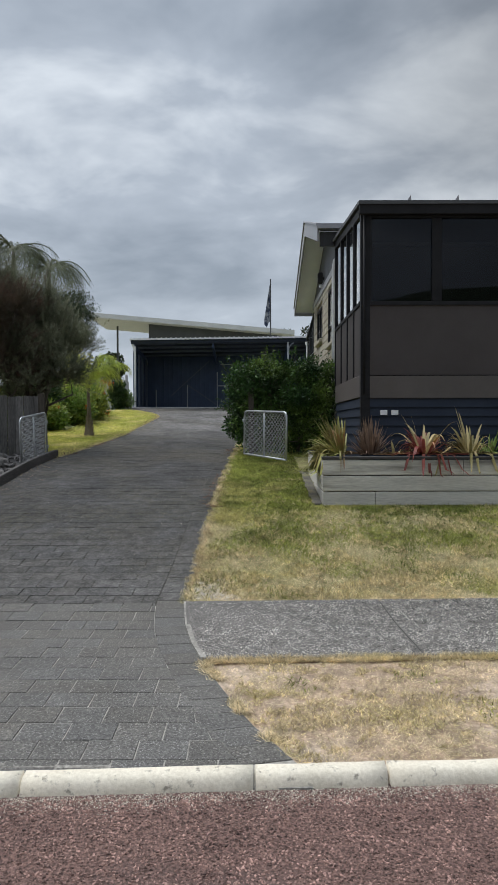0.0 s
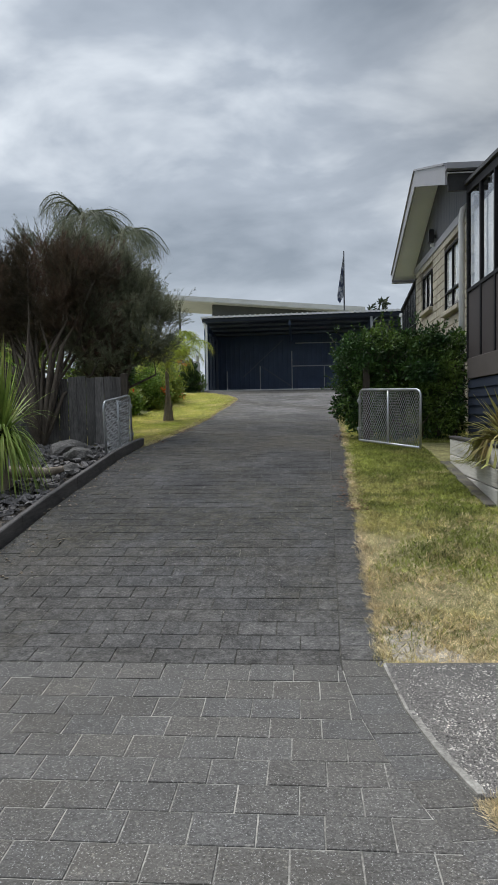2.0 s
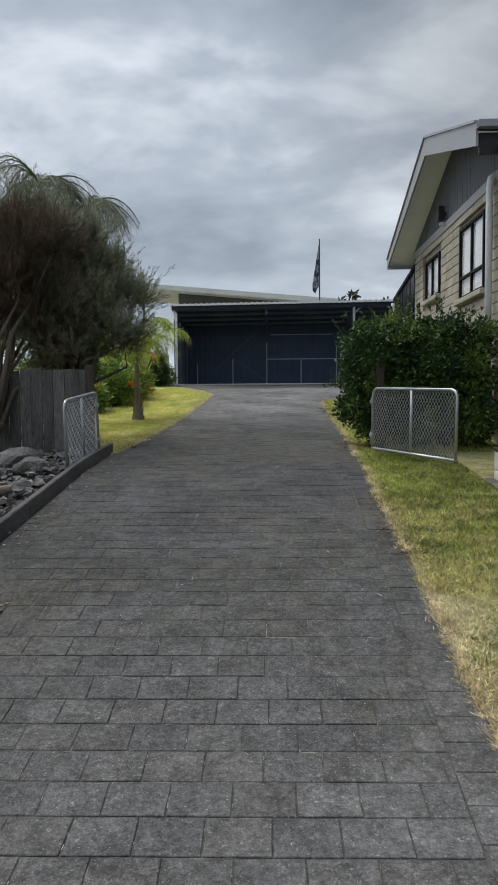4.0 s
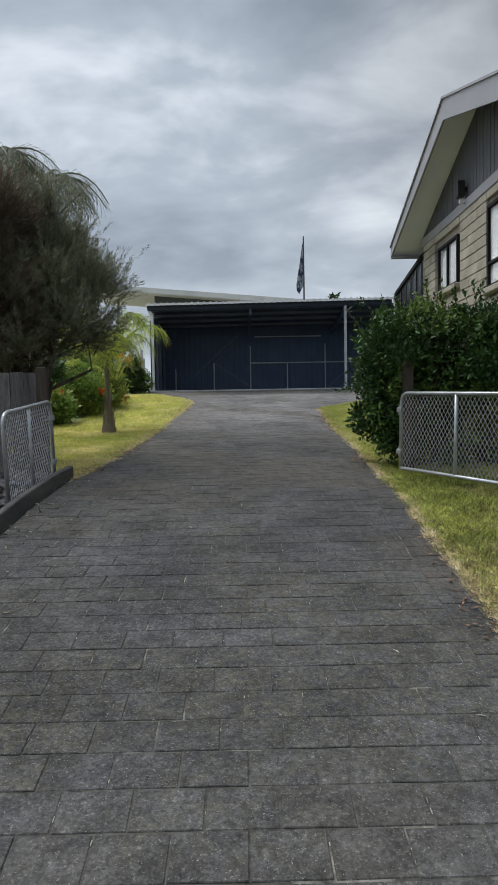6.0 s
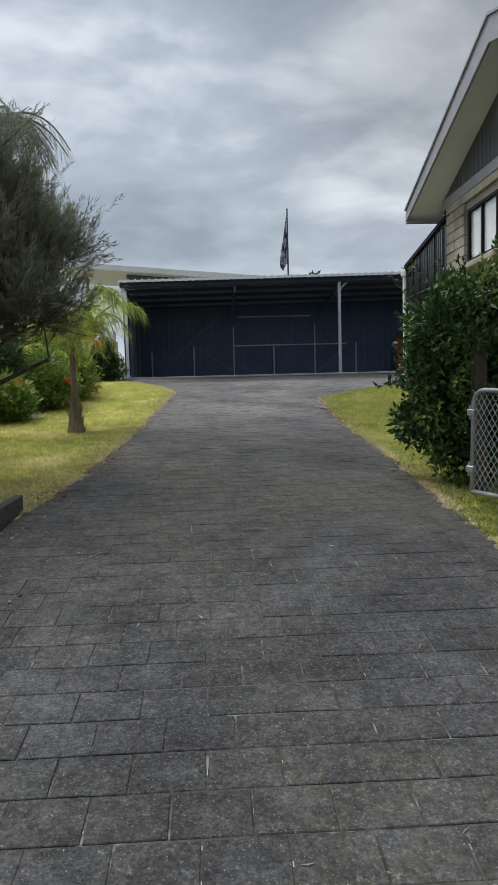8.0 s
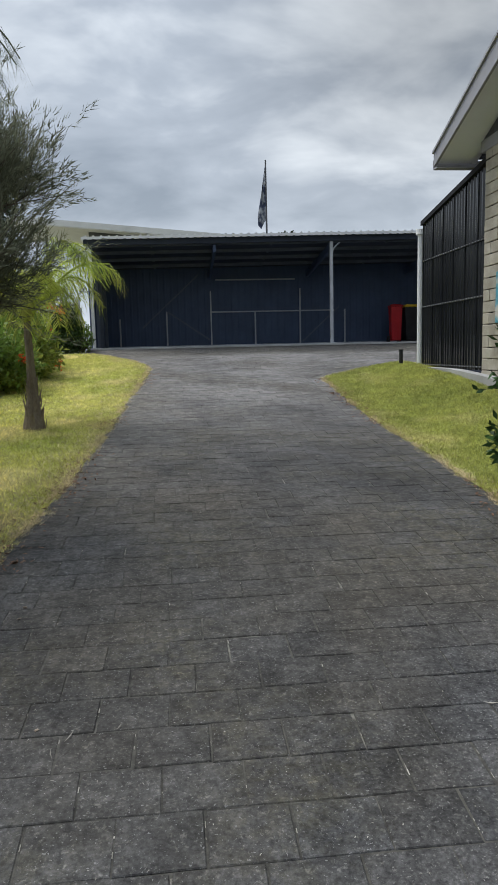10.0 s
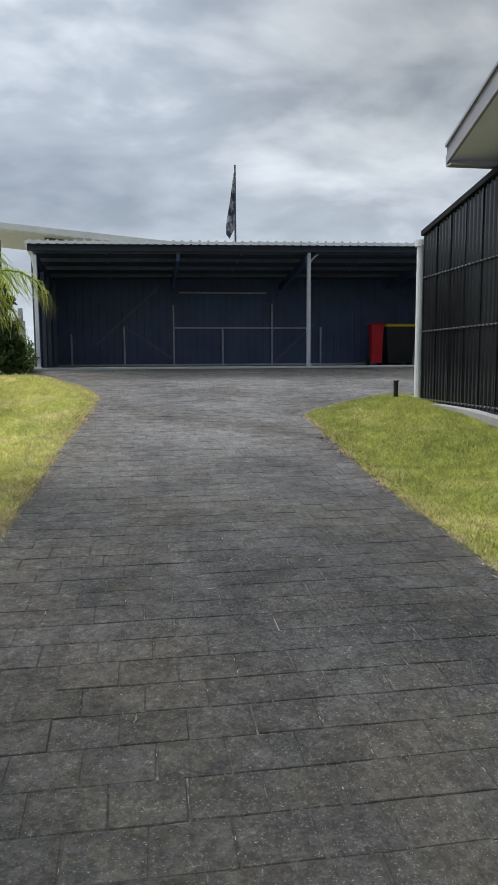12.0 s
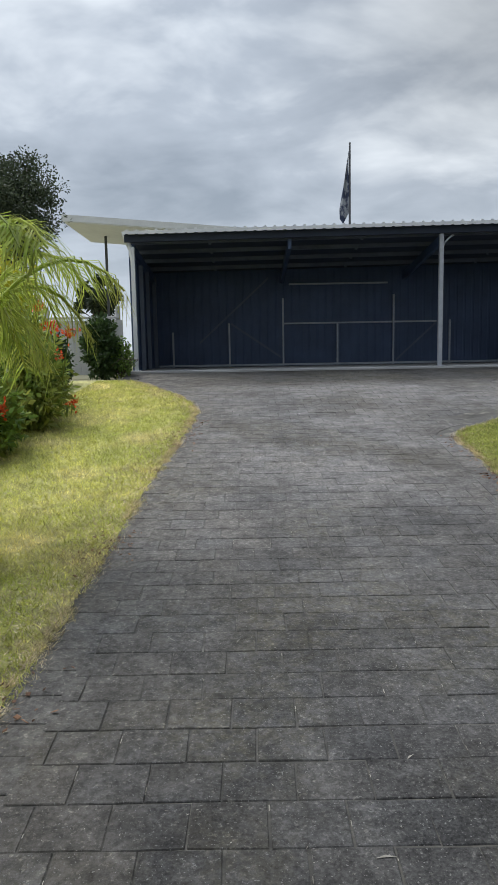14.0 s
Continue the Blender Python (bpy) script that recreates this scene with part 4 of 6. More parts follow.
for xp, zt in ((-4.1, 3.14), (-2.72, 3.34), (-1.4, 3.92), (-0.07, 3.3), (1.3, 3.97), (2.68, 3.34), (4.2, 3.3)):
    part("wall_stud", Geo().box(xp - 0.02, xp + 0.02, BY - 0.05, BY, CZ + 0.03, zt, 0.005), M_STUD, carport, "dull steel wall stud")
part("girt", Geo().box(-1.4, 2.35, BY - 0.045, BY, 3.29, 3.33, 0.005), M_STUD, carport)
part("girt", Geo().box(-1.25, 1.15, BY - 0.045, BY, 4.23, 4.27, 0.005), M_STUD, carport)
part("girt", Geo().box(CX0 + 0.2, CX1, BY - 0.045, BY, CZ + 0.04, CZ + 0.09, 0.005), M_STUD, carport)
for (xa, za), (xb, zb) in (((-3.45, 2.84), (-1.75, 4.38)), ((-2.68, 3.3), (-1.45, 2.46)), ((1.38, 2.36), (2.5, 3.38))):
    part("strap_brace", Geo().prism([(xa, za), (xb, zb), (xb, zb + 0.06), (xa, za + 0.06)], "y", BY - 0.012, BY - 0.004), M_BRACE, carport, "flat diagonal brace strap")
part("side_panel", Geo().box(5.30, 5.58, 30.5, 30.54, CZ + 0.03, 3.42, 0.006), M_FENCEW, carport, "pale panel leaning on the wall")
for yb in (28.2, 29.1, 30.2):
    part("side_stud", Geo().box(CX0 + 0.15, CX0 + 0.23, yb, yb + 0.07, CZ + 0.03, 4.45, 0.005), M_PURLIN, carport)


def wheelie_bin(x, y, z, body_mat, lid_mat, label, wide=0.55, tall=1.05, deep=1.0):
    b = thing("wheelie_bin", (x, y, z), label, "bin", "wheelie bins")
    w2 = wide / 2
    bm = Geo()
    bm.add([(-w2 * 0.8, -0.24 * deep, 0.06), (w2 * 0.8, -0.24 * deep, 0.06), (w2 * 0.8, 0.24 * deep, 0.06), (-w2 * 0.8, 0.24 * deep, 0.06), (-w2, -0.32 * deep, tall - 0.08), (w2, -0.32 * deep, tall - 0.08), (w2, 0.3 * deep, tall - 0.08), (-w2, 0.3 * deep, tall - 0.08)],
           [(3, 2, 1, 0), (4, 5, 6, 7), (0, 1, 5, 4), (1, 2, 6, 5), (2, 3, 7, 6), (3, 0, 4, 7)])
    part("body", bm, body_mat, b, local=True)
    part("lid", Geo().box(-w2 - 0.02, w2 + 0.02, -0.35 * deep, 0.33 * deep, tall - 0.075, tall - 0.03, 0.01).box(-w2 + 0.03, w2 - 0.03, -0.3 * deep, 0.28 * deep, tall - 0.03, tall, 0.015), lid_mat, b, local=True)
    part("handle", Geo().tube([(-w2, 0.36 * deep, tall - 0.1), (w2, 0.36 * deep, tall - 0.1)], 0.018, 8), body_mat, b, local=True)
    for sx in (-1, 1):
        part("wheel", Geo().tube([(sx * (w2 - 0.02), 0.27 * deep, 0.1), (sx * (w2 + 0.03), 0.27 * deep, 0.1)], 0.1, 14), M_BLACKP, b, local=True)
    return b


wheelie_bin(4.03, 29.9, CZ + 0.03, M_RED, M_RED, "narrow red plastic bin at the carport wall", 0.34, 1.12, 0.45)
wheelie_bin(4.68, 30.0, CZ + 0.03, M_BLACKP, M_YELLOW, "black wheelie bin with a yellow lid", 0.85, 1.1)

# ---- flagpole ----
fl = thing("flagpole", (1.16, 37.0, 2.3), "slim flagpole with a limp faded dark flag", "flagpole")
pole = part("pole", Geo().tube([(1.16, 37, 2.3), (1.16, 37, 9.3)], [0.05, 0.03], 10), M_GABLE, fl)
part("finial", Geo().tube([(1.16, 37, 9.3), (1.16, 37, 9.33), (1.16, 37, 9.36)], [0.03, 0.036, 0.015], 8), M_GABLE, pole)
fg = Geo()
for i in range(13):
    z = 9.1 - i * 0.165
    for j in range(6):
        s = j / 5
        wdt = 0.30 * (0.2 + 0.8 * min(1, i / 9)) * (1.0 if i < 12 else 0.6)
        fg.v.append((1.16 - 0.03 - s * wdt, 37 + 0.08 * math.sin(i * 0.6 + s * 9), z - s * 0.25 - 0.1 * s * s))
fg.f = [(i * 6 + j, i * 6 + j + 1, i * 6 + 7 + j, i * 6 + 6 + j) for i in range(12) for j in range(5)]
part("flag", fg, M_FLAG, fl, "limp faded flag", smooth=True, fix=False)

# ---- neighbour's house ----
nb = thing("neighbour_house", (-3, 41, 2.3), "neighbour's modern house with a broad white overhanging roof", "house")
NR = lambda x: 9.25 - 0.089 * (x + 10.9)
part("roof", Geo().prism([(-10.9, NR(-10.9)), (3.1, NR(3.1)), (3.1, NR(3.1) - 0.3), (-10.9, NR(-10.9) - 0.3)], "y", 47, 52.6), M_ROOFW, nb, "pale mono-pitch roof")
part("soffit", Geo().prism([(-10.85, NR(-10.85) - 0.304), (3.05, NR(3.05) - 0.304), (3.05, NR(3.05) - 0.33), (-10.85, NR(-10.85) - 0.33)], "y", 47.05, 53.05), M_OFFW, nb, "pale soffit lining")
part("wall", Geo().prism([(-6.9, 2.2), (2.3, 2.2), (2.3, NR(2.3) - 0.334), (-6.9, NR(-6.9) - 0.334)], "y", 47.9, 52.4), M_NBWALL, nb, "dark grey wall under the eaves")
for nx in (-5.6, -2.6, 0.2):
    wnd = part("window", Geo().box(nx, nx + 1.9, 47.86, 47.896, 6.6, 7.6, 0.01), M_FRAME, nb, "dark framed window")
    part("pane", Geo().box(nx + 0.06, nx + 1.84, 47.852, 47.858, 6.66, 7.54), M_TINT, wnd)
part("post", Geo().box(-9.6, -9.48, 50.4, 50.52, 2.2, NR(-9.5) - 0.334), M_NBWALL, nb, "slim veranda post")

# ---- planting helpers ----
rng = np.random.default_rng(7)


def unit(a):
    return a / np.maximum(np.linalg.norm(a, axis=-1, keepdims=True), 1e-6)


def soup(name, V, mat, parent=None, label="", kind=""):
    """Many small faces, given as an array of corners, as one mesh."""
    n, k, _ = V.shape
    if parent is not None:
        o = origin(parent)
        V = V - np.array((o.x, o.y, o.z))
    me = bpy.data.meshes.new(name)
    me.from_pydata(V.reshape(-1, 3).tolist(), [], np.arange(n * k).reshape(n, k).tolist())
    me.materials.append(mat)
    ob = new(name, me)
    ob.parent = parent
    return tagged(ob, label, kind=kind)


def leaf_faces(P, D, L, W):
    """Pointed leaves at P along D."""
    D = unit(D)
    S = unit(np.cross(D, rng.normal(size=D.shape)))
    L, W = np.asarray(L)[..., None] * np.ones((len(P), 1)), np.asarray(W)[..., None] * np.ones((len(P), 1))
    return np.stack([P, P + D * L * 0.45 - S * W / 2, P + D * L, P + D * L * 0.45 + S * W / 2], axis=1)


def in_blobs(blobs, n, inner=0.5):
    """Points and outward ways in a union of ellipsoids, thicker towards the skin, with a ragged outline."""
    vol = np.array([b[3] * b[4] * b[5] for b in blobs])
    pick = rng.choice(len(blobs), n, p=vol / vol.sum())
    B = np.array(blobs)[pick]
    d = unit(rng.normal(size=(n, 3)))
    ragged = 1 + 0.16 * np.sin(d[:, :1] * 7 + pick[:, None]) * np.sin(d[:, 1:2] * 6 + 2 * pick[:, None]) + 0.1 * np.sin(d[:, 2:] * 13)
    r = (inner + (1 - inner) * rng.random((n, 1)) ** 0.6) * ragged
    return B[:, :3] + d * B[:, 3:] * r, d


def limbs(owner, base, ends, r0, wob=0.12, sides=6):
    """Tapered limbs from a base to each end, each a part."""
    for e in ends:
        a, b = Vector(base), Vector(e)
        m1 = a.lerp(b, 0.35) + Vector(rng.normal(size=3)) * wob + Vector((0, 0, 0.15 * (b - a).length))
        m2 = a.lerp(b, 0.7) + Vector(rng.normal(size=3)) * wob
        part("limb", Geo().tube([a, a.lerp(m1, 0.5), m1, m2, b], [r0, r0 * 0.8, r0 * 0.6, r0 * 0.35, r0 * 0.12], sides), M_BARK, owner, smooth=True, fix=False)


def needle_shrub(name, base, blobs, twigs, per, mat, label, stems=14, r0=0.05, L=0.052, W=0.0066):
    t = thing(name, base, label, "shrub")
    C, cd = in_blobs(blobs, 130, 0.35)
    pick = rng.integers(0, len(C), twigs)
    d = unit(cd[pick] + rng.normal(size=(twigs, 3)) * 0.7)
    P = C[pick] + d * np.abs(rng.normal(size=(twigs, 1))) * 0.14
    way = unit(d * 0.8 + np.array((0, 0, 0.75)) + rng.normal(size=d.shape) * 0.35)
    ln = 0.2 + 0.36 * rng.random((twigs, 1))
    u = rng.random((twigs, per, 1))
    N = P[:, None] + way[:, None] * ln[:, None] * u + rng.normal(size=(twigs, per, 3)) * 0.012
    D = unit((way[:, None] + rng.normal(size=(twigs, per, 3)) * 0.36).reshape(-1, 3))
    N = N.reshape(-1, 3)
    S = unit(np.cross(D, rng.normal(size=D.shape))) * W * 0.5
    soup("foliage", np.stack([N - S, N + S, N + D * (L * (0.7 + 0.6 * rng.random((len(N), 1))))], 1), mat, t, "fine dusky needle foliage", "stuff")
    ends = C[:stems]
    limbs(t, base, ends, r0)
    tw = Geo()
    for i in range(stems, len(C)):
        j = int(np.argmin(np.linalg.norm(C[:stems] - C[i], axis=1)))
        tw.tube([C[j], C[j] * 0.5 + C[i] * 0.5 + np.array((0, 0, -0.05)), C[i] + cd[i] * 0.1], [0.013, 0.009, 0.004], 4, False)
    for i in rng.choice(twigs, min(twigs, 1100), replace=False):
        a, b = P[i] - way[i] * 0.15, P[i] + way[i] * ln[i] * 0.9
        tw.tube([a, b], [0.006, 0.002], 3, False)
    part("twig_tangle", tw, M_BARK, t, fix=False, kind="stuff")
    return t


def leaf_shrub(name, base, blobs, n, L, W, mat, label, category="shrub", stems=8, r0=0.025, inner=0.45, group=""):
    t = thing(name, base, label, category, group)
    P, d = in_blobs(blobs, n, inner)
    D = d * 0.7 + rng.normal(size=d.shape) * 0.6 + np.array((0, 0, 0.1))
    soup("foliage", leaf_faces(P, D, L * (0.6 + 0.8 * rng.random(n)), W * (0.7 + 0.6 * rng.random(n))), mat, t, kind="stuff")
    limbs(t, base, P[:stems], r0)
    return t


def frond(owner, mat, base, az, length, rise, droop, leaf, n=26, width=0.025, hang=0.42):
    """One arching palm frond with hanging leaflets."""
    q = Geo()
    h = Vector((math.cos(az), math.sin(az), 0))
    side = Vector((-h.y, h.x, 0))
    pts = []
    for i in range(9):
        s = i / 8
        pts.append(Vector(base) + h * length * (s - 0.18 * s * s) + Vector((0, 0, rise * s - droop * s * s)))
    q.tube(pts, [0.018 * (1 - 0.8 * i / 8) + 0.003 for i in range(9)], 5, False)
    for i in range(n):
        s = 0.12 + 0.86 * i / n
        k = min(7, int(s * 8))
        p = pts[k].lerp(pts[k + 1], s * 8 - k)
        along = (pts[k + 1] - pts[k]).normalized()
        ll = leaf * (0.55 + 0.7 * math.sin(math.pi * min(1, s * 0.85 + 0.1))) * random.uniform(0.85, 1.1)
        for sg in (-1, 1):
            o = (side * sg * 0.8 + along * 0.7 + Vector((0, 0, random.uniform(-0.15, 0.25)))).normalized()
            mid2 = p + o * ll * 0.5 * (1.15 - 0.6 * hang) + Vector((0, 0, -0.14 * hang * ll))
            tip = p + o * ll * (1.15 - 0.75 * hang) + Vector((random.uniform(-0.05, 0.05), random.uniform(-0.05, 0.05), -hang * ll))
            q.ribbon([p, mid2, tip], [width * 0.7, width, 0.003], along.cross(o).cross(o).normalized(), 0.1)
    part("frond", q, mat, owner, fix=False)


def rosette(q, at, n, length, width, up_lo, up_hi, droop, spread=(0, 2 * math.pi), rest_on=None):
    """Strap leaves arching out of one point."""
    for i in range(n):
        az = random.uniform(*spread)
        el = radians(random.uniform(up_lo, up_hi))
        if rest_on and math.sin(az) < -0.35 and random.random() < 0.72:
            az = -az
        ll = length * random.uniform(0.65, 1.1)
        h = Vector((math.cos(az), math.sin(az), 0))
        dr = droop * random.uniform(0.6, 1.4) * math.cos(el) * 1.2
        pts = []
        for k in range(7):
            s = k / 6
            pts.append(Vector(at) + h * ll * s * math.cos(el) * (1 - 0.2 * s) + Vector((0, 0, ll * (s * math.sin(el) - dr * s * s))) + h * 0.02)
        if rest_on:
            for p in pts:
                if p.y > PY - 0.03 and p.x > PX - 0.03:
                    p.z = max(p.z, rest_on + 0.02 * random.random())
                else:
                    p.z = max(p.z, rest_on - 0.28 + 0.1 * random.random())
        q.ribbon(pts, [width * w for w in (0.75, 1, 1, 0.9, 0.7, 0.45, 0.06)], Vector((-h.y, h.x, 0)), 0.15)


# ---- planter box and its flaxes ----
planter = thing("planter_box", (2.6, 9.8, 0.55), "raised planter of weathered grey timber sleepers with a black cap", "planter")
PX, PY = 0.95, 8.87
for k in range(3):
    z0 = 0.50 + k * 0.205
    cut = {0: 1.62, 1: 3.5, 2: 2.75}[k]
    for a, b in ((PX, cut), (cut + 0.006, 4.4), (4.406, 6.5)):
        part("sleeper", Geo().box(a, b, PY, PY + 0.07, z0, z0 + 0.195, 0.008), M_SLEEPER, planter)
    part("sleeper", Geo().box(PX, PX + 0.07, PY + 0.074, 11.1, z0, z0 + 0.195, 0.008), M_SLEEPER, planter)
part("cap", Geo().box(PX - 0.012, 6.5, PY - 0.012, PY + 0.09, 1.112, 1.15, 0.008).box(PX - 0.012, PX + 0.09, PY + 0.094, 11.1, 1.112, 1.15, 0.008), M_CAP, planter, "black timber capping")
part("soil", Geo().box(PX + 0.075, 6.4, PY + 0.075, 10.0, 0.9, 1.05).box(PX + 0.075, SX - 0.03, 10.004, 11.05, 0.9, 1.05), M_CRACK, planter)
pav = thing("brick_edging", (0.84, 9.8, 0.6), "row of worn bricks beside the planter", "edging", kind="structure")
for k in range(11):
    y0 = 8.86 + k * 0.2
    za, zb = level(y0), level(y0 + 0.196)
    part("brick", Geo().prism([(y0, za - 0.06), (y0 + 0.194, zb - 0.06), (y0 + 0.194, zb + 0.01), (y0 + 0.19, zb + 0.014), (y0 + 0.004, za + 0.014), (y0, za + 0.01)], "x", 0.815 + 0.012 * math.sin(k * 2.3), 0.935), M_EDGEBRICK, pav)


def flax(at, n, length, width, mat, label, lo=20, hi=80, droop=0.75, extra=None, spread=(0, 2 * math.pi)):
    t = thing("flax", at, label, "flax", "flax clumps in the planter")
    q = Geo()
    rosette(q, at, n, length, width, lo, hi, droop, spread, rest_on=1.16)
    part("leaf_clump", q, mat, t, fix=False)
    if extra:
        q = Geo()
        rosette(q, at, extra[0], extra[1], width * 1.05, 40, 78, 1.5, spread, rest_on=1.16)
        part("variegated_leaf_clump", q, extra[2], t, "cream and red striped leaves", fix=False)
    return t


M_STRAPY = leafy("yellow_green_flax_leaf", (0.17, 0.18, 0.05), (0.38, 0.36, 0.12), (0.2, 0.09, 0.05), 0.42, 5.0, 0.2)
M_CREAM = leafy("cream_striped_leaf", (0.42, 0.34, 0.15), (0.60, 0.5, 0.28), (0.35, 0.09, 0.06), 0.45, 9.0, 0.2)
flax((1.25, 9.3, 1.05), 230, 0.92, 0.04, M_STRAPY, "spiky yellow-green flax clump in the planter", 3, 72, 0.6, (30, 0.95, M_CREAM), (1.2, 4.9))
flax((1.62, 9.25, 1.05), 300, 0.66, 0.024, leafy("dry_brown_leaf", (0.13, 0.085, 0.06), (0.24, 0.165, 0.12), None, 0.8), "dry brown grassy clump in the planter", 18, 85, 0.5)
flax((2.32, 9.15, 1.05), 130, 0.98, 0.046, M_REDFLAX, "red flax with striped arching leaves", 14, 72, 1.35, (42, 1.2, M_CREAM))
flax((2.95, 9.2, 1.05), 150, 0.92, 0.04, M_FLAX, "green and cream flax in the planter", 12, 72, 1.25, (40, 1.1, M_CREAM))
flax((1.95, 9.25, 1.05), 70, 0.45, 0.028, M_FLAX, "low bronze flax in the planter", 15, 70, 1.0)
flax((3.3, 9.5, 1.05), 50, 0.55, 0.04, M_STRAP, "green strap-leaved plant in the planter", 30, 80, 0.8)
flax((3.75, 9.4, 1.05), 50, 0.6, 0.04, M_STRAP, "green strap-leaved plant in the planter", 30, 80, 0.8)

# ---- chain-link gates ----
def gate(at, toward, length, height, label):
    ang = math.degrees(math.atan2(toward[1] - at[1], toward[0] - at[0]))
    t = thing("gate", at, label, "gate", "driveway gates")
    t.rotation_euler = (0, math.atan2(at[2] - toward[2], length), radians(ang))
    r, c = 0.018, 0.1
    arc = lambda cx, cz, a0, a1: [(cx + c * math.cos(radians(a)), 0, cz + c * math.sin(radians(a))) for a in np.linspace(a0, a1, 5)]
    path = [(0, 0, 0)] + arc(c, height - c, 180, 90) + arc(length - c, height - c, 90, 0) + [(length, 0, 0)]
    part("rim", Geo().tube(path, r, 8), M_GALV, t, "galvanised tube rim", smooth=True, local=True)
    part("bottom_rail", Geo().tube([(0, 0, 0), (length, 0, 0)], r, 8), M_GALV, t, smooth=True, local=True)
    part("mid_bar", Geo().tube([(length * 0.5, 0, 0), (length * 0.5, 0, height)], r * 0.9, 8), M_GALV, t, smooth=True, local=True)
    q = Geo()
    step, slope = 0.054, 1.45
    for sg in (-1, 1):
        k = -height / slope
        while k < length + height / slope:
            # wire x = k + sg * z / slope, cut to the rim
            za, zb = 0.0, height
            lim = sorted(((0 - k) * slope * sg, (length - k) * slope * sg))
            za, zb = max(za, lim[0]), min(zb, lim[1])
            if zb - za > 0.02:
                q.tube([(k + sg * za / slope, 0.004 * sg, za), (k + sg * zb / slope, 0.004 * sg, zb)], 0.0026, 4, False)
            k += step
    part("chain_link", q, M_WIRE, t, "diamond wire netting", fix=False, local=True)
    for hz in (0.15, height - 0.2):
        hg = part("hinge", Geo().box(-0.05, 0.02, -0.02, 0.02, hz, hz + 0.05, 0.005), M_GALV, t, local=True)
        part("hinge_pin", Geo().tube([(-0.035, 0, hz - 0.03), (-0.035, 0, hz + 0.08)], 0.008, 8), M_GALV, hg, local=True)
    return t


gate((-0.09, 12.84, 1.03), (0.62, 11.36, 0.98), 1.62, 0.79, "galvanised chain-link gate standing open on the lawn")
gate((-3.70, 12.68, 1.0), (-3.77, 11.45, 0.88), 1.23, 0.80, "galvanised chain-link gate folded back beside the garden")

# ---- gate posts and paling fence ----
for px, py, zt, lb in ((0.04, 13.04, 2.26, "old square timber gate post in the hedge"), (-3.84, 12.82, 2.15, "dark timber gate post at the fence end")):
    t = thing("gate_post", (px, py, level(py)), lb, "post")
    part("post", Geo().box(px - 0.05, px + 0.05, py - 0.05, py + 0.05, level(py) - 0.2, zt, 0.008), M_POST, t)
tr = thing("trellis", (0.7, 13.0, 1.0), "old timber trellis rails behind the gate in the hedge", "trellis")
for zz in (1.25, 1.75, 2.25):
    part("rail", Geo().box(0.0, 1.55, 13.30, 13.34, zz, zz + 0.08, 0.005), M_POST, tr)
for k in range(6):
    part("slat", Geo().box(0.1 + k * 0.27, 0.17 + k * 0.27, 13.27, 13.296, 1.05, 2.4, 0.004), M_POST, tr)
fence = thing("paling_fence", (-6, 12.95, 0.95), "weathered grey timber paling fence", "fence")
random.seed(4)
x = -3.93
while x > -9:
    wd = random.uniform(0.135, 0.15)
    zt = 2.12 - 0.012 * (-3.9 - x) + random.uniform(-0.02, 0.02)
    part("paling", Geo().box(x - wd, x, 12.93 + random.uniform(0, 0.012), 12.955, 0.85, zt, 0.004), M_PALING, fence)
    x -= wd + random.uniform(0.003, 0.012)
for zz in (1.15, 1.85):
    part("rail", Geo().box(-9, -3.9, 12.972, 13.02, zz, zz + 0.09, 0.005), M_PALING, fence)

# ---- rock garden ----
edging = thing("timber_edging", (-3.68, 9.8, 0.6), "dark timber edging board between drive and garden", "edging", kind="structure")
ey = np.linspace(6.6, 12.95, 5)
for a, b in zip(ey[:-1], ey[1:]):
    q = Geo()
    for yv in np.linspace(a + 0.003, b - 0.003, 6):
        xv = DRIVE_L(yv) - 0.035
        zz = level(yv)
        q.v += [(xv - 0.06, yv, zz - 0.1), (xv, yv, zz - 0.1), (xv, yv, zz + 0.12), (xv - 0.008, yv, zz + 0.13), (xv - 0.052, yv, zz + 0.13), (xv - 0.06, yv, zz + 0.12)]
    for i in range(5):
        q.f += [(6 * i + j, 6 * i + (j + 1) % 6, 6 * i + 6 + (j + 1) % 6, 6 * i + 6 + j) for j in range(6)]
    q.f += [(0, 1, 2, 3, 4, 5), (35, 34, 33, 32, 31, 30)]
    part("board", q, M_EDGE, edging)


def flakes(n, xr, yr, size, mat, name, label, z_of, thick=0.25, keep=lambda x, y: True):
    """Scattered angular chips lying at all tilts."""
    q = Geo()
    for _ in range(n):
        x, y = rng.uniform(*xr), rng.uniform(*yr)
        if not keep(x, y):
            continue
        s = size * rng.uniform(0.5, 1.4)
        m = Matrix.Translation((x, y, z_of(x, y) + s * thick * 0.4)) @ Euler((rng.normal() * 0.35, rng.normal() * 0.35, rng.uniform(0, 6.3))).to_matrix().to_4x4()
        lx, ly, h = s * rng.uniform(0.6, 1), s * rng.uniform(0.3, 0.6), s * thick * 0.5
        pts = [(-lx, -ly * 0.5, -h), (lx * 0.3, -ly, -h), (lx, ly * 0.4, -h), (-lx * 0.4, ly, -h), (-lx * 0.8, -ly * 0.4, h), (lx * 0.3, -ly * 0.8, h), (lx * 0.8, ly * 0.3, h), (-lx * 0.4, ly * 0.8, h)]
        q.add([m @ Vector(p) for p in pts], [(4, 5, 6, 7), (0, 1, 5, 4), (1, 2, 6, 5), (2, 3, 7, 6), (3, 0, 4, 7)])
    ob = part(name, q, mat, fix=False)
    return tagged(ob, label, name.replace("_", " ")[:20], kind="stuff")


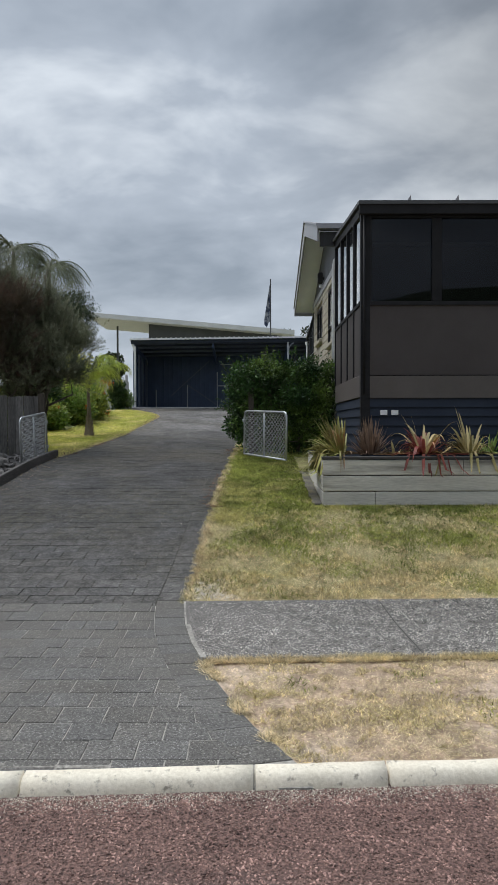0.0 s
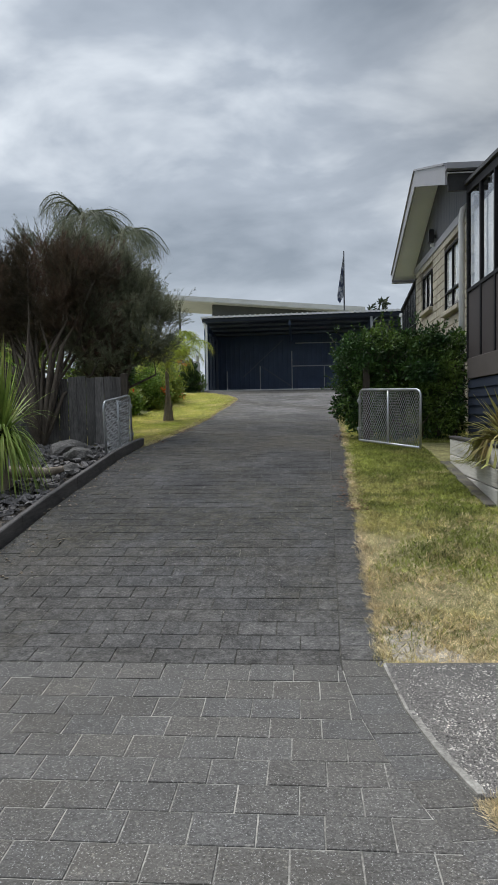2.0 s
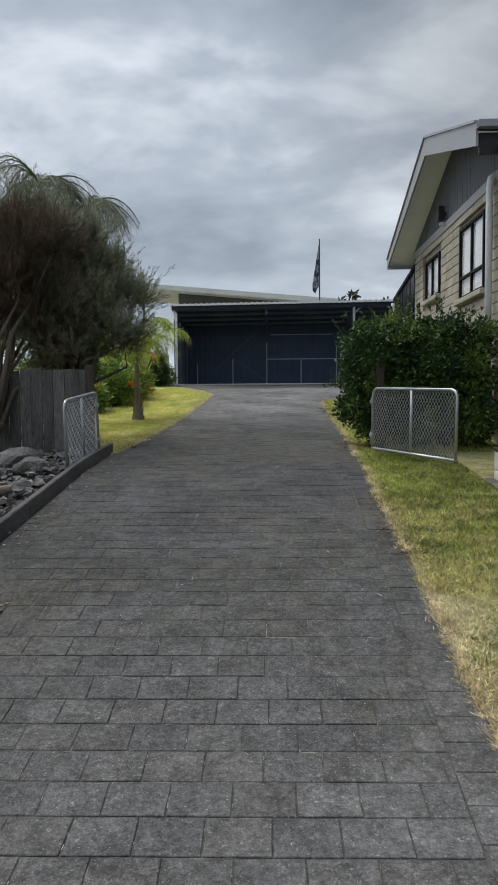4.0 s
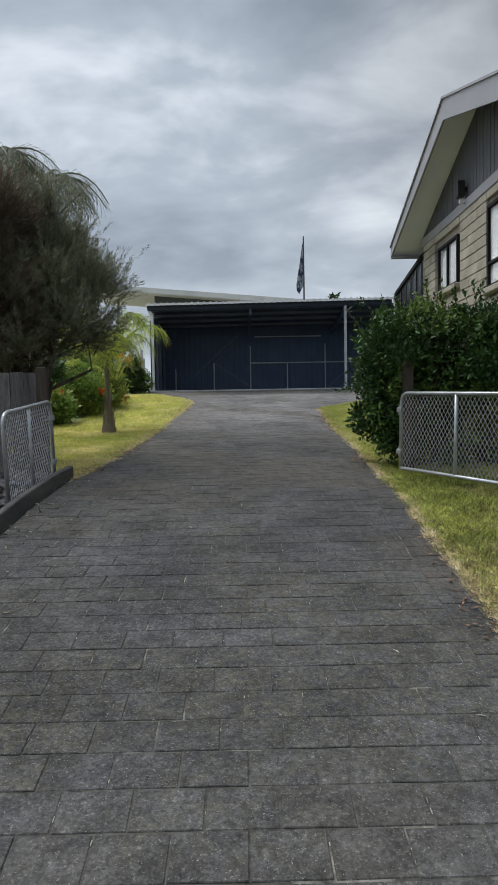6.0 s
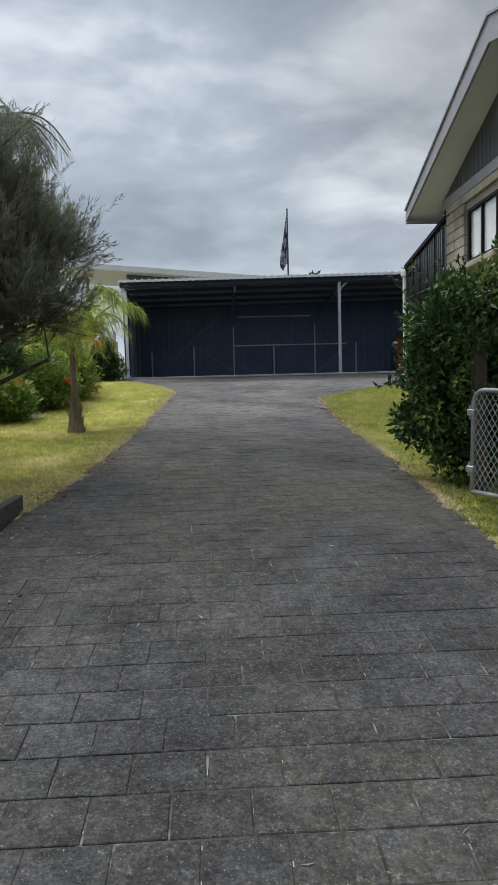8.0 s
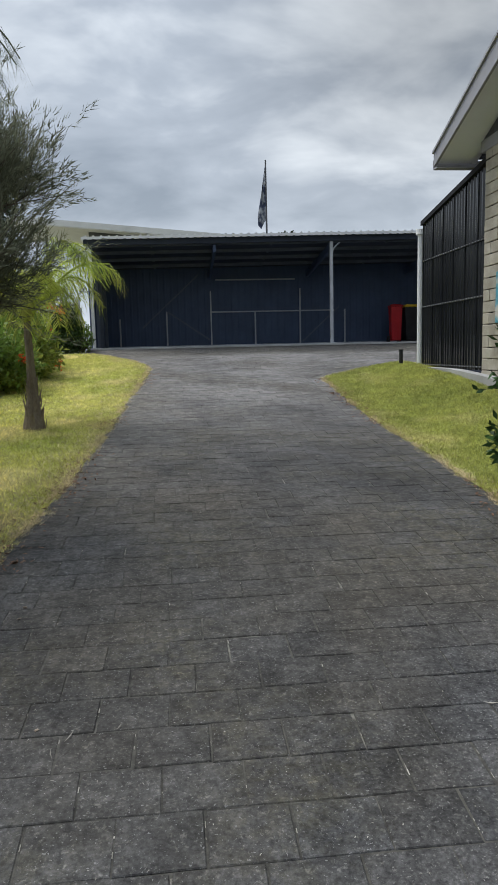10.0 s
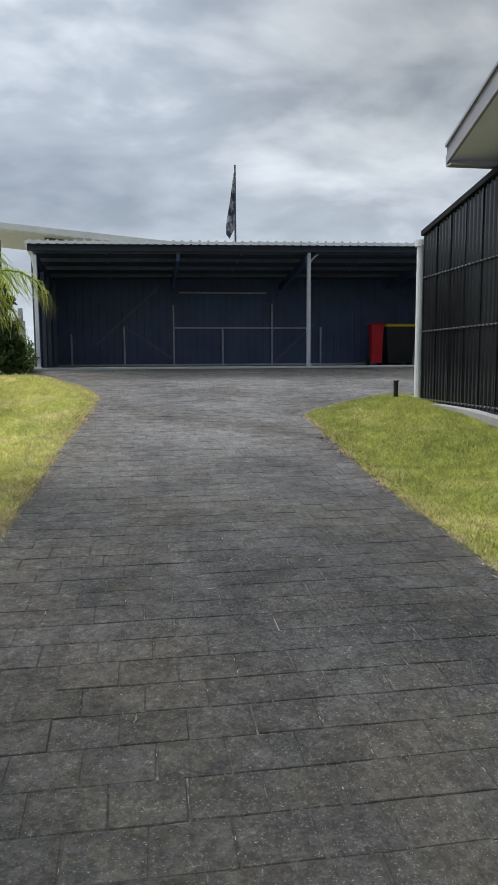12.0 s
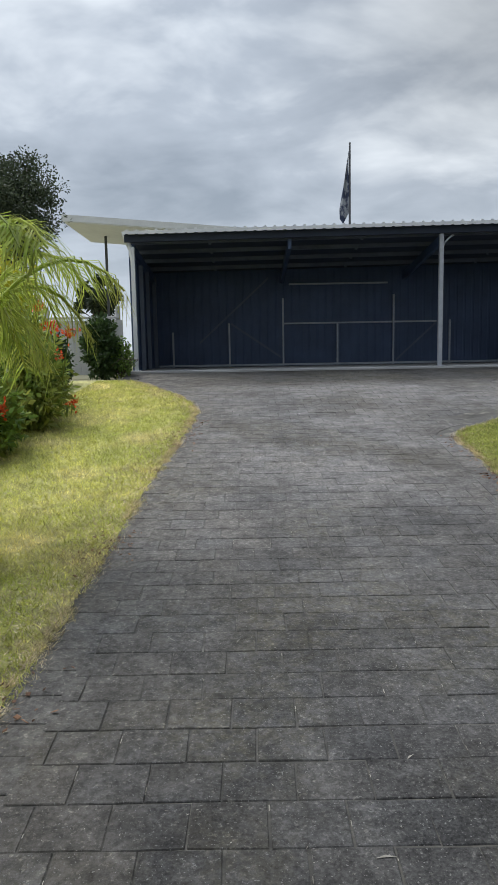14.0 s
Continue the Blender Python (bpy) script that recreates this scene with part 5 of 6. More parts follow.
flakes(2600, (-6.6, -3.76), (6.3, 12.85), 0.075, M_SLATE, "slate_chips", "loose grey slate chips over the garden bed", lambda x, y: level(y) + 0.03 + 0.04 * rng.random(), 0.35)
for rx, ry, rs in ((-4.15, 11.4, 0.2), (-4.45, 11.75, 0.26), (-4.0, 10.6, 0.12), (-4.9, 11.2, 0.2), (-4.6, 10.2, 0.15), (-5.4, 10.6, 0.22), (-4.4, 8.3, 0.13), (-5.1, 9.2, 0.17), (-4.05, 12.2, 0.12)):
    me = bpy.data.meshes.new("rock")
    bm = bmesh.new()
    bmesh.ops.create_icosphere(bm, subdivisions=3, radius=rs)
    for v in bm.verts:
        v.co *= 1 + 0.35 * noise.noise(v.co * (2.2 / rs) * 0.6 + Vector((rx * 3, ry, 0)))
        v.co.z *= 0.7
    bm.to_mesh(me)
    bm.free()
    me.materials.append(M_ROCK)
    ob = tagged(new("rock", me), "rough grey garden rock among slate chips", "rock", "garden rocks")
    ob.location = (rx, ry, level(ry) + rs * 0.3)
log = thing("driftwood_log", (-4.5, 10.0, 0.75), "weathered driftwood log lying in the garden bed", "log")
part("log", Geo().tube([(-5.0, 9.9, 0.80), (-4.6, 10.05, 0.82), (-4.15, 10.12, 0.80), (-3.95, 10.2, 0.84)], [0.06, 0.07, 0.06, 0.035], 9), M_PALMBARK, log, smooth=True)

yucca = thing("strap_leaf_palm", (-4.42, 9.4, 0.58), "strap-leaved green palm with a swollen trunk in slate chips", "palm")
part("trunk", Geo().tube([(-4.42, 9.4, 0.5), (-4.42, 9.4, 0.68), (-4.42, 9.41, 0.9), (-4.4, 9.42, 1.25)], [0.19, 0.16, 0.1, 0.08], 14), M_PALMBARK, yucca, "swollen grey-brown trunk", smooth=True)
q = Geo()
rosette(q, (-4.4, 9.42, 1.28), 150, 1.1, 0.026, 42, 88, 0.5)
rosette(q, (-4.4, 9.42, 1.24), 260, 0.78, 0.026, 10, 60, 1.15)
part("leaf_clump", q, M_STRAP, yucca, "long green strap leaves", fix=False)

# ---- shrubs behind the fence ----
needle_shrub("tea_tree", (-5.15, 12.6, 0.95), [(-6.3, 13.55, 3.5, 1.0, 0.8, 0.5), (-5.35, 13.4, 3.68, 0.62, 0.6, 0.4), (-6.9, 13.6, 3.1, 0.7, 0.7, 0.45), (-5.1, 13.3, 3.25, 0.5, 0.6, 0.34), (-5.7, 13.3, 2.95, 0.45, 0.5, 0.25), (-4.75, 13.5, 3.6, 0.5, 0.5, 0.4), (-4.7, 13.4, 2.75, 0.5, 0.5, 0.3)], 5800, 64, M_NEEDLE, "bushy reddish-brown tea tree with bare dark stems", 34, 0.05)
needle_shrub("tea_tree", (-4.35, 14.1, 1.0), [(-4.6, 14.3, 3.45, 0.7, 0.8, 0.75), (-4.08, 14.5, 3.1, 0.6, 0.65, 0.38), (-4.3, 13.9, 2.5, 0.62, 0.65, 0.36), (-4.95, 14.2, 3.95, 0.5, 0.6, 0.36), (-3.85, 14.6, 3.4, 0.42, 0.45, 0.22), (-4.2, 14.4, 3.95, 0.35, 0.4, 0.2), (-4.5, 13.7, 2.7, 0.55, 0.5, 0.4), (-3.95, 14.2, 2.65, 0.45, 0.5, 0.3), (-4.9, 13.9, 2.9, 0.5, 0.5, 0.45), (-4.75, 14.7, 4.3, 0.55, 0.5, 0.35), (-5.45, 14.3, 4.35, 0.5, 0.5, 0.32)], 4800, 64, M_NEEDLE2, "dense grey-green tea tree leaning over the gate", 30, 0.05)

leaf_shrub("garden_shrub", (-7.9, 16.2, 1.2), [(-7.9, 16.2, 2.1, 1.3, 0.8, 1.1), (-6.5, 16.0, 2.15, 0.9, 0.7, 1.0), (-5.5, 15.9, 1.7, 0.6, 0.5, 0.7), (-9.3, 16.4, 2.2, 1.2, 0.8, 1.2)], 11000, 0.11, 0.05, M_SHRUB, "leafy green shrub behind the paling fence", "shrub", 9, 0.03, 0.3)

# ---- palms ----
random.seed(11)
tp = thing("tall_palm", (-5.4, 17.3, 1.25), "slender twin-headed palm with drooping feathery fronds", "palm")
HEADS = ((-5.84, 17.3, 6.0), (-4.97, 17.3, 5.56))
for hx, hy, hz in HEADS:
    part("trunk", Geo().tube([(-5.4 + 0.25 * (hx + 5.4), hy, 1.1), (-5.4 + 0.5 * (hx + 5.4), hy, 3.0), (hx - 0.02, hy, 4.4), (hx, hy, hz)], [0.13, 0.1, 0.07, 0.045], 10), M_PALMBARK, tp, "ringed palm trunk", smooth=True)
    for k in range(24):
        az = k * 2.399 + 7 * hx + random.uniform(-0.2, 0.2)
        if abs(math.sin(az + 1.28)) < 0.3:
            az += 0.45
        up = 0.02 + 0.98 * ((k * 7) % 19) / 18
        frond(tp, M_PALM2, (hx, hy, hz - 0.08), az, random.uniform(1.0, 1.4), 1.75 * up, random.uniform(1.25, 1.75) * (0.6 + 0.4 * up), 0.46, 22, 0.0085, 0.55)
sp = thing("young_palm", (-4.08, 17.65, 1.3), "young palm with a flared fibrous trunk and bright fronds", "palm")
tk = Geo().tube([(-4.08, 17.65, 1.2), (-4.08, 17.65, 1.34), (-4.08, 17.65, 1.42), (-4.08, 17.66, 1.56), (-4.08, 17.66, 1.75), (-4.09, 17.66, 2.05), (-4.1, 17.66, 2.52)], [0.125, 0.12, 0.105, 0.08, 0.06, 0.045, 0.04], 14)
tk.v = [(p[0] + 0.02 * noise.noise((p[0] * 14, p[1] * 14, p[2] * 5)), p[1] + 0.02 * noise.noise((p[1] * 14, p[0] * 14, p[2] * 5)), p[2]) for p in tk.v]
part("trunk", tk, M_PALMBARK, sp, "flared fibrous trunk", smooth=True)
q = Geo()
for k in range(26):
    a = k * 2.399
    z0 = 1.32 + 0.018 * k
    r = 0.125 - 0.0028 * k
    p0 = Vector((-4.08 + r * math.cos(a), 17.655 + r * math.sin(a), z0))
    q.ribbon([p0, p0 + Vector((0.012 * math.cos(a), 0.012 * math.sin(a), 0.09)), p0 + Vector((0.04 * math.cos(a), 0.04 * math.sin(a), 0.16))], [0.05, 0.035, 0.006], Vector((-math.sin(a), math.cos(a), 0)), 0.1)
part("leaf_bases", q, M_PALMBARK, sp, "ragged old leaf bases", fix=False)
for k in range(20):
    az = k * 2.399 + 0.05
    up = 0.25 + 0.75 * ((k * 11) % 20) / 19
    short = 0.62 if math.sin(az) < 0.1 and up < 0.75 else 1.0
    frond(sp, M_PALM, (-4.1, 17.66, 2.48), az, short * random.uniform(1.0, 1.25), 1.2 + 1.35 * up, random.uniform(1.45, 1.75) + 0.25 * up, 0.31, 42, 0.0105, 0.5)
frond(sp, M_PALM, (-4.1, 17.66, 2.48), 0.2, 1.32, 2.1, 1.6, 0.34, 40, 0.0115, 0.6)
frond(sp, M_PALM, (-4.1, 17.66, 2.48), -0.6, 1.2, 2.4, 1.75, 0.34, 40, 0.0115, 0.55)

# ---- hedge ----
hb = [(-0.15, 13.5, 1.9, 0.3, 0.4, 0.7), (-0.12, 13.3, 2.35, 0.36, 0.3, 0.36), (0.25, 13.3, 2.58, 0.4, 0.35, 0.2), (1.0, 13.4, 2.6, 0.35, 0.3, 0.18), (0.6, 13.25, 2.05, 0.75, 0.3, 0.65), (1.2, 13.2, 1.75, 0.45, 0.26, 0.7), (0.5, 13.2, 1.5, 0.5, 0.24, 0.5), (0.15, 13.5, 1.75, 0.42, 0.5, 0.8), (0.3, 13.55, 2.45, 0.5, 0.45, 0.45), (0.9, 13.5, 2.35, 0.6, 0.42, 0.5), (1.3, 13.45, 2.25, 0.42, 0.36, 0.55), (0.8, 13.5, 1.6, 0.7, 0.4, 0.6), (1.3, 13.4, 1.5, 0.4, 0.35, 0.6), (-0.02, 13.75, 2.1, 0.35, 0.45, 0.5)]
hedge = leaf_shrub("hedge", (0.6, 13.5, 1.0), hb, 34000, 0.062, 0.03, M_HEDGE, "leafy dark green hedge grown over old timber rails", "hedge", 14, 0.02, 0.5)
cl, cd = in_blobs(hb, 60, 0.95)
clumps = [(*c2, r2, r2, r2) for c2, r2 in zip(cl, rng.uniform(0.09, 0.2, 60)) if c2[2] > 1.15]
P, d = in_blobs(clumps, 15000, 0.3)
soup("clump_foliage", leaf_faces(P, d * 0.6 + rng.normal(size=d.shape) * 0.6 + np.array((0, 0, 0.25)), 0.065 * (0.6 + 0.8 * rng.random(15000)), 0.03), M_HEDGE, hedge, kind="stuff")
P, d = in_blobs([(0.0, 13.4, 2.2, 0.55, 0.4, 0.65), (0.3, 13.4, 2.35, 0.75, 0.45, 0.6), (0.9, 13.4, 2.4, 0.8, 0.4, 0.6)], 150, 0.9)
shoots, tws = [], Geo()
for i in range(150):
    a = P[i]
    w3 = unit(d[i] + np.array((0, 0, 0.5)) + rng.normal(size=3) * 0.3)
    ln = rng.uniform(0.08, 0.24)
    tws.tube([a - w3 * 0.1, a + w3 * ln], [0.004, 0.002], 3, False)
    pp = a + w3 * ln * np.linspace(0, 1, 14)[:, None]
    shoots.append(leaf_faces(pp, w3 + rng.normal(size=(14, 3)) * 0.7, 0.055, 0.026))
soup("shoot_foliage", np.concatenate(shoots), M_HEDGE, hedge, kind="stuff")
part("twig_tangle", tws, M_BARK, hedge, fix=False, kind="stuff")

# ---- left garden border ----
def border(x, y, r, h, n, L, W, mat, label):
    z = level(y)
    return leaf_shrub("garden_shrub", (x, y, z), [(x, y, z + h * 0.5, r, r, h * 0.52), (x + r * 0.4, y - r * 0.3, z + h * 0.35, r * 0.7, r * 0.7, h * 0.4)], n, L, W, mat, label, "shrub", 7, 0.02, 0.35, "border shrubs")


border(-5.6, 19.2, 0.55, 0.75, 3500, 0.10, 0.05, M_SHRUB, "glossy green broad-leaved border shrub")
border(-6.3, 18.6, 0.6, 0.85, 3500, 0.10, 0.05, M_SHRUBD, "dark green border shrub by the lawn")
border(-5.2, 20.6, 0.6, 1.0, 4500, 0.09, 0.045, M_SHRUB, "leafy green border shrub with orange flowers")
border(-5.1, 21.9, 0.6, 1.15, 5000, 0.11, 0.04, M_SHRUB, "leafy green border shrub with red flowers")
border(-5.7, 22.8, 0.8, 1.6, 6000, 0.12, 0.045, M_SHRUB, "tall green border shrub with long leaves")
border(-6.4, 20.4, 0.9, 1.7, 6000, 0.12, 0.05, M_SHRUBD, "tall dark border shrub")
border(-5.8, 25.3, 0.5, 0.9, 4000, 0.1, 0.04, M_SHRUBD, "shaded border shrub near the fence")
border(-6.0, 24.1, 0.6, 2.2, 5000, 0.1, 0.05, M_LIME, "lime-yellow shrub above the border")
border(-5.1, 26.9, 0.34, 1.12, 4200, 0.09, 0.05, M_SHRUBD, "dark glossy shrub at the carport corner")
border(-4.72, 26.9, 0.22, 0.7, 900, 0.07, 0.035, M_SHRUB, "small green shrub against the post")
fern = thing("fern_palm", (-5.6, 21.0, 1.68), "clump of arching bright green fronds in the border", "palm")
for k in range(18):
    frond(fern, M_PALM, (-5.6, 21.0, 1.95), k * 2.399, random.uniform(0.7, 1.1), random.uniform(0.9, 1.9), random.uniform(1.0, 1.8), 0.36, 24, 0.014, 0.5)
for fx2, fy, fz in ((-4.48, 21.4, 2.93), (-4.62, 21.4, 3.15), (-4.95, 21.4, 2.2), (-4.6, 22.6, 1.98), (-4.35, 21.6, 2.86), (-4.7, 20.2, 2.1), (-4.75, 22.5, 2.6), (-5.3, 19.2, 2.05)):
    t = thing("flower_head", (fx2, fy, fz), "orange-red flower head in the border", "flower", "border flowers")
    c = np.array((fx2, fy, fz)) + rng.normal(size=(60, 3)) * 0.035
    soup("petals", leaf_faces(c, rng.normal(size=(60, 3)), 0.06, 0.03), M_FLOWER, t, kind="stuff")
    part("stalk", Geo().tube([(fx2, fy, fz), (fx2 - 0.12, fy + 0.05, fz - 0.6)], [0.006, 0.01], 5), M_SHRUB, t)
pf = thing("pale_fence", (-7, 27.7, 2.2), "pale painted board fence beside the carport", "fence")
xb = -9.5
while xb < -4.9:
    part("board", Geo().box(xb, xb + 0.142, 27.7, 27.72, 2.22, 3.32 + 0.008 * math.sin(xb * 9), 0.004), M_FENCEW, pf)
    xb += 0.147
part("cap_rail", Geo().box(-9.5, -4.86, 27.68, 27.76, 3.345, 3.39, 0.005), M_FENCEW, pf, "pale capping rail")
part("rail", Geo().box(-9.5, -4.9, 27.672, 27.697, 3.12, 3.22, 0.004), M_FENCEW, pf)
for px in (-9.4, -7.9, -6.4, -4.95):
    part("post", Geo().box(px, px + 0.09, 27.728, 27.8, 2.1, 3.6, 0.006), M_FENCEW, pf)

# ---- far trees and the hill across the road ----
def far_tree(at, h, r, n, label, L=0.3):
    x, y, z = at
    t = thing("tree", at, label, "tree", "far trees")
    blobs = [(x + r * 0.55 * math.cos(a), y + r * 0.5 * math.sin(a), z + h * f, r * 0.55, r * 0.55, h * 0.15) for a, f in ((0, 0.72), (1.3, 0.6), (2.6, 0.78), (3.9, 0.62), (5.2, 0.7), (0.7, 0.86))]
    C, cd = in_blobs(blobs, n // 45, 0.3)
    pick = rng.integers(0, len(C), n)
    d = unit(rng.normal(size=(n, 3)))
    P = C[pick] + d * (r * 0.13) * rng.random((n, 1)) ** 0.5
    soup("crown", leaf_faces(P, d + rng.normal(size=d.shape) * 0.7, L * (0.6 + 0.8 * rng.random(n)), L * 0.5), M_FARTREE, t, kind="stuff")
    part("trunk", Geo().tube([(x, y, z - 0.2), (x + 0.1, y, z + h * 0.3), (x, y, z + h * 0.6)], [r * 0.12, r * 0.09, r * 0.05], 8), M_BARK, t, smooth=True)
    limbs(t, (x, y, z + h * 0.35), C[:16], r * 0.05, 0.3)
    return t


far_tree((-9.0, 31.5, 2.2), 5.6, 1.9, 42000, "dark spreading tree behind the border with gappy crown", 0.085)
far_tree((5.0, 62, 2.4), 8.4, 2.6, 2600, "far dark tree above the carport roof", 0.35)
far_tree((8.3, 64, 2.4), 8.2, 2.6, 2200, "far dark tree above the carport roof", 0.35)
far_tree((-12.2, 60, 2.4), 5.6, 1.3, 2400, "far dark tree beside the neighbour's roof", 0.35)
far_tree((-13.5, 33, 2.2), 4.2, 2.0, 3000, "dark tree beyond the side fence", 0.22)
far_tree((-10.5, 24, 1.9), 3.4, 1.6, 3200, "bushy tree beyond the garden border", 0.16)
hill = Geo()
hn = 40
for i in range(hn + 1):
    x = -260 + 13 * i
    top = 38 + 6 * noise.noise((x * 0.012, 3.3, 0)) + 3 * noise.noise((x * 0.06, 1.3, 0)) + 0.16 * max(-120, min(x, 130))
    hill.v += [(x, -150, -0.5), (x, -200, max(4, top * 0.7)), (x, -230, max(6, top)), (x, -300, -0.5)]
for i in range(hn):
    hill.f += [(4 * i + j, 4 * i + 4 + j, 4 * i + 5 + j, 4 * i + 1 + j) for j in range(3)]
tagged(part("hill_backdrop", hill, M_FARTREE, fix=True), "dark bush-covered hill across the road", "hill", kind="structure")

# ---- grass ----
def grass(name, n, xr, yr, inside, mat, label, h=0.045, w=0.006, lean=1.3):
    X, Y = rng.uniform(*xr, n), rng.uniform(*yr, n)
    ok = np.array([inside(a, b) for a, b in zip(X, Y)])
    X, Y = X[ok], Y[ok]
    n = len(X)
    Z = np.array([level(b, a) for a, b in zip(X, Y)]) - 0.006
    P = np.stack([X, Y, Z], 1)
    a = rng.uniform(0, 6.283, n)
    S = np.stack([np.cos(a), np.sin(a), np.zeros(n)], 1) * w * 0.5
    T = unit(np.concatenate([rng.normal(size=(n, 2)) * lean, np.ones((n, 1))], 1)) * (h * (0.5 + rng.random((n, 1))))
    ob = soup(name, np.stack([P - S, P + S, P + T], 1), mat)
    return tagged(ob, label, "grass", kind="stuff")


def wobble(x, y, s=2.2, k=0.0):
    return noise.noise((x * s, y * s, k))


def front_in(x, y):
    edge = DRIVE_R(y) - 0.035 + 0.07 * wobble(x, y, 7)
    if y < 8.8:
        return x > edge and y > fp_far(x) - 0.02 + 0.05 * wobble(x, y, 6, 4) and (rng.random() < 0.4 or not bare_corner(x, y))
    return edge < x < 0.82


def bare_corner(x, y):
    """The worn corner where lawn, footpath and drive meet."""
    return math.hypot(x - DRIVE_R(y), 0.7 * (y - 5.8)) < 0.26 + 0.14 * wobble(x, y, 5, 60)


def dry_front(x, y):
    near = min((x - DRIVE_R(y)) / (0.6 if y < 8 else 0.19), (y - fp_far(x)) / 2.3, 2)
    return near + 1.3 * wobble(x, y, 1.4, 3) + (0.9 if y > 8.6 else 0.0) < 0.1 + rng.random() * 1.5


bare = lambda x, y: wobble(x, y, 1.9, 9) + 0.7 * wobble(x, y, 9.0, 2) > -0.05
grass("front_lawn_grass", 300000, (-0.6, 4.0), (5.65, 12.9), lambda x, y: front_in(x, y) and not dry_front(x, y), M_GRASS, "short yellowing green lawn grass", 0.038, 0.009)
grass("front_straw_patches", 150000, (-0.6, 4.0), (5.65, 10.5), lambda x, y: front_in(x, y) and wobble(x, y, 2.6, 50) + 0.7 * wobble(x, y, 8, 51) > -0.02 + 0.1 * (y - 5.8), M_STRAWD, "golden dry patches in the front lawn", 0.04, 0.009, 1.5)
grass("front_dry_grass", 270000, (-0.6, 4.0), (5.65, 12.9), lambda x, y: front_in(x, y) and dry_front(x, y), M_STRAW, "dry straw-coloured lawn edge", 0.032, 0.006, 1.8)
grass("verge_patches", 90000, (-0.4, 4.2), (3.12, 4.75), lambda x, y: x > DRIVE_R(y) + 0.04 * wobble(x, y, 7) and 3.13 + x * SKEW < y < fp_near(x) and wobble(x, y, 2.3, 40) + 0.8 * wobble(x, y, 8, 41) + 0.4 * wobble(x, y, 25, 42) > 0.12, M_STRAWD, "golden dry grass patches on the verge", 0.024, 0.006, 1.6)
grass("verge_straw", 90000, (-0.4, 4.2), (3.12, 4.75), lambda x, y: x > DRIVE_R(y) + 0.04 * wobble(x, y, 7) and y < fp_near(x) + 0.03 * wobble(x, y, 8) and y > 3.13 + x * SKEW and (not bare(x, y) or rng.random() < 0.3), M_STRAW, "dry straw over bare verge soil", 0.02, 0.0042, 2.2)
grass("verge_weeds", 9000, (-0.4, 4.2), (3.12, 4.75), lambda x, y: x > DRIVE_R(y) + 0.15 and y < fp_near(x) and y > 3.15 + x * SKEW and wobble(x, y, 2.6, 15) > 0.3, M_GRASS, "small green weeds in the dry verge", 0.036, 0.008)
grass("right_lawn_grass", 150000, (-0.4, 1.75), (12.9, 22.3), lambda x, y: x > DRIVE_R(y) - 0.02 + 0.05 * wobble(x, y, 6), M_LAWNR, "green lawn grass beside the house", 0.036, 0.008)
grass("right_edge_straw", 42000, (-0.5, 1.0), (12.9, 22.3), lambda x, y: DRIVE_R(y) - 0.06 + 0.08 * wobble(x, y, 6) < x < DRIVE_R(y) + 0.35 * rng.random() + 0.12 * wobble(x, y, 1.5, 5), M_STRAW, "dry brown lawn edging", 0.026, 0.006, 1.6)
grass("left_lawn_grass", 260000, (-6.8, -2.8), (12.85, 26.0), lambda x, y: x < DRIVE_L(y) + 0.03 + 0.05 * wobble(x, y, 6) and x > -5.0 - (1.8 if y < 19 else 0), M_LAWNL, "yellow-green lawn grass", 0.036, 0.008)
grass("left_edge_straw", 125000, (-4.6, -2.8), (12.85, 26.0), lambda x, y: DRIVE_L(y) + 0.07 + 0.08 * wobble(x, y, 6) > x > DRIVE_L(y) - 0.5 * rng.random() - 0.15 * wobble(x, y, 1.5, 5), M_STRAWP, "pale dry straw lawn edging", 0.03, 0.007, 2.0)

def tufts(name, n, yr, edge, sg, label):
    """Straggling dry tufts that hang over a lawn's edge."""
    Y = rng.uniform(*yr, n)
    out = []
    for y in Y:
        k = wobble(0.3, y, 2.4, 21) + 0.6 * wobble(0.3, y, 9.0, 22)
        if k < -0.12:
            continue
        x = edge(y) + sg * (0.015 - 0.05 * max(k, 0)) + rng.normal() * 0.015
        m = 9
        P = np.array((x, y, level(y, x) - 0.002)) + rng.normal(size=(m, 3)) * np.array((0.018, 0.018, 0))
        T = np.stack([rng.normal(size=m) * 0.8 - sg * 0.6, rng.normal(size=m) * 0.9, 0.35 + 0.3 * rng.random(m)], 1)
        T = unit(T) * (0.02 + 0.035 * rng.random((m, 1)))
        a = rng.uniform(0, 6.283, m)
        S = np.stack([np.cos(a), np.sin(a), np.zeros(m)], 1) * 0.003
        out.append(np.stack([P - S, P + S, P + T], 1))
    return tagged(soup(name, np.concatenate(out), M_STRAW), label, "grass", kind="stuff")


tufts("edge_tufts", 2600, (5.8, 20.9), DRIVE_R, 1, "straggling dry grass over the driveway edge")
tufts("edge_tufts", 2400, (12.9, 25.5), DRIVE_L, -1, "straggling dry grass over the driveway edge")
tufts("edge_tufts", 500, (3.2, 4.5), DRIVE_R, 1, "straggling dry grass at the verge edge")

# ---- loose litter and road stones ----
flakes(44000, (-1.9, 2.1), (1.5, 3.05), 0.0078, M_CHIP, "road_chips", "coarse reddish stone chips of the road seal", lambda x, y: -0.054, 0.9, lambda x, y: y < 2.96 + x * 0.05)
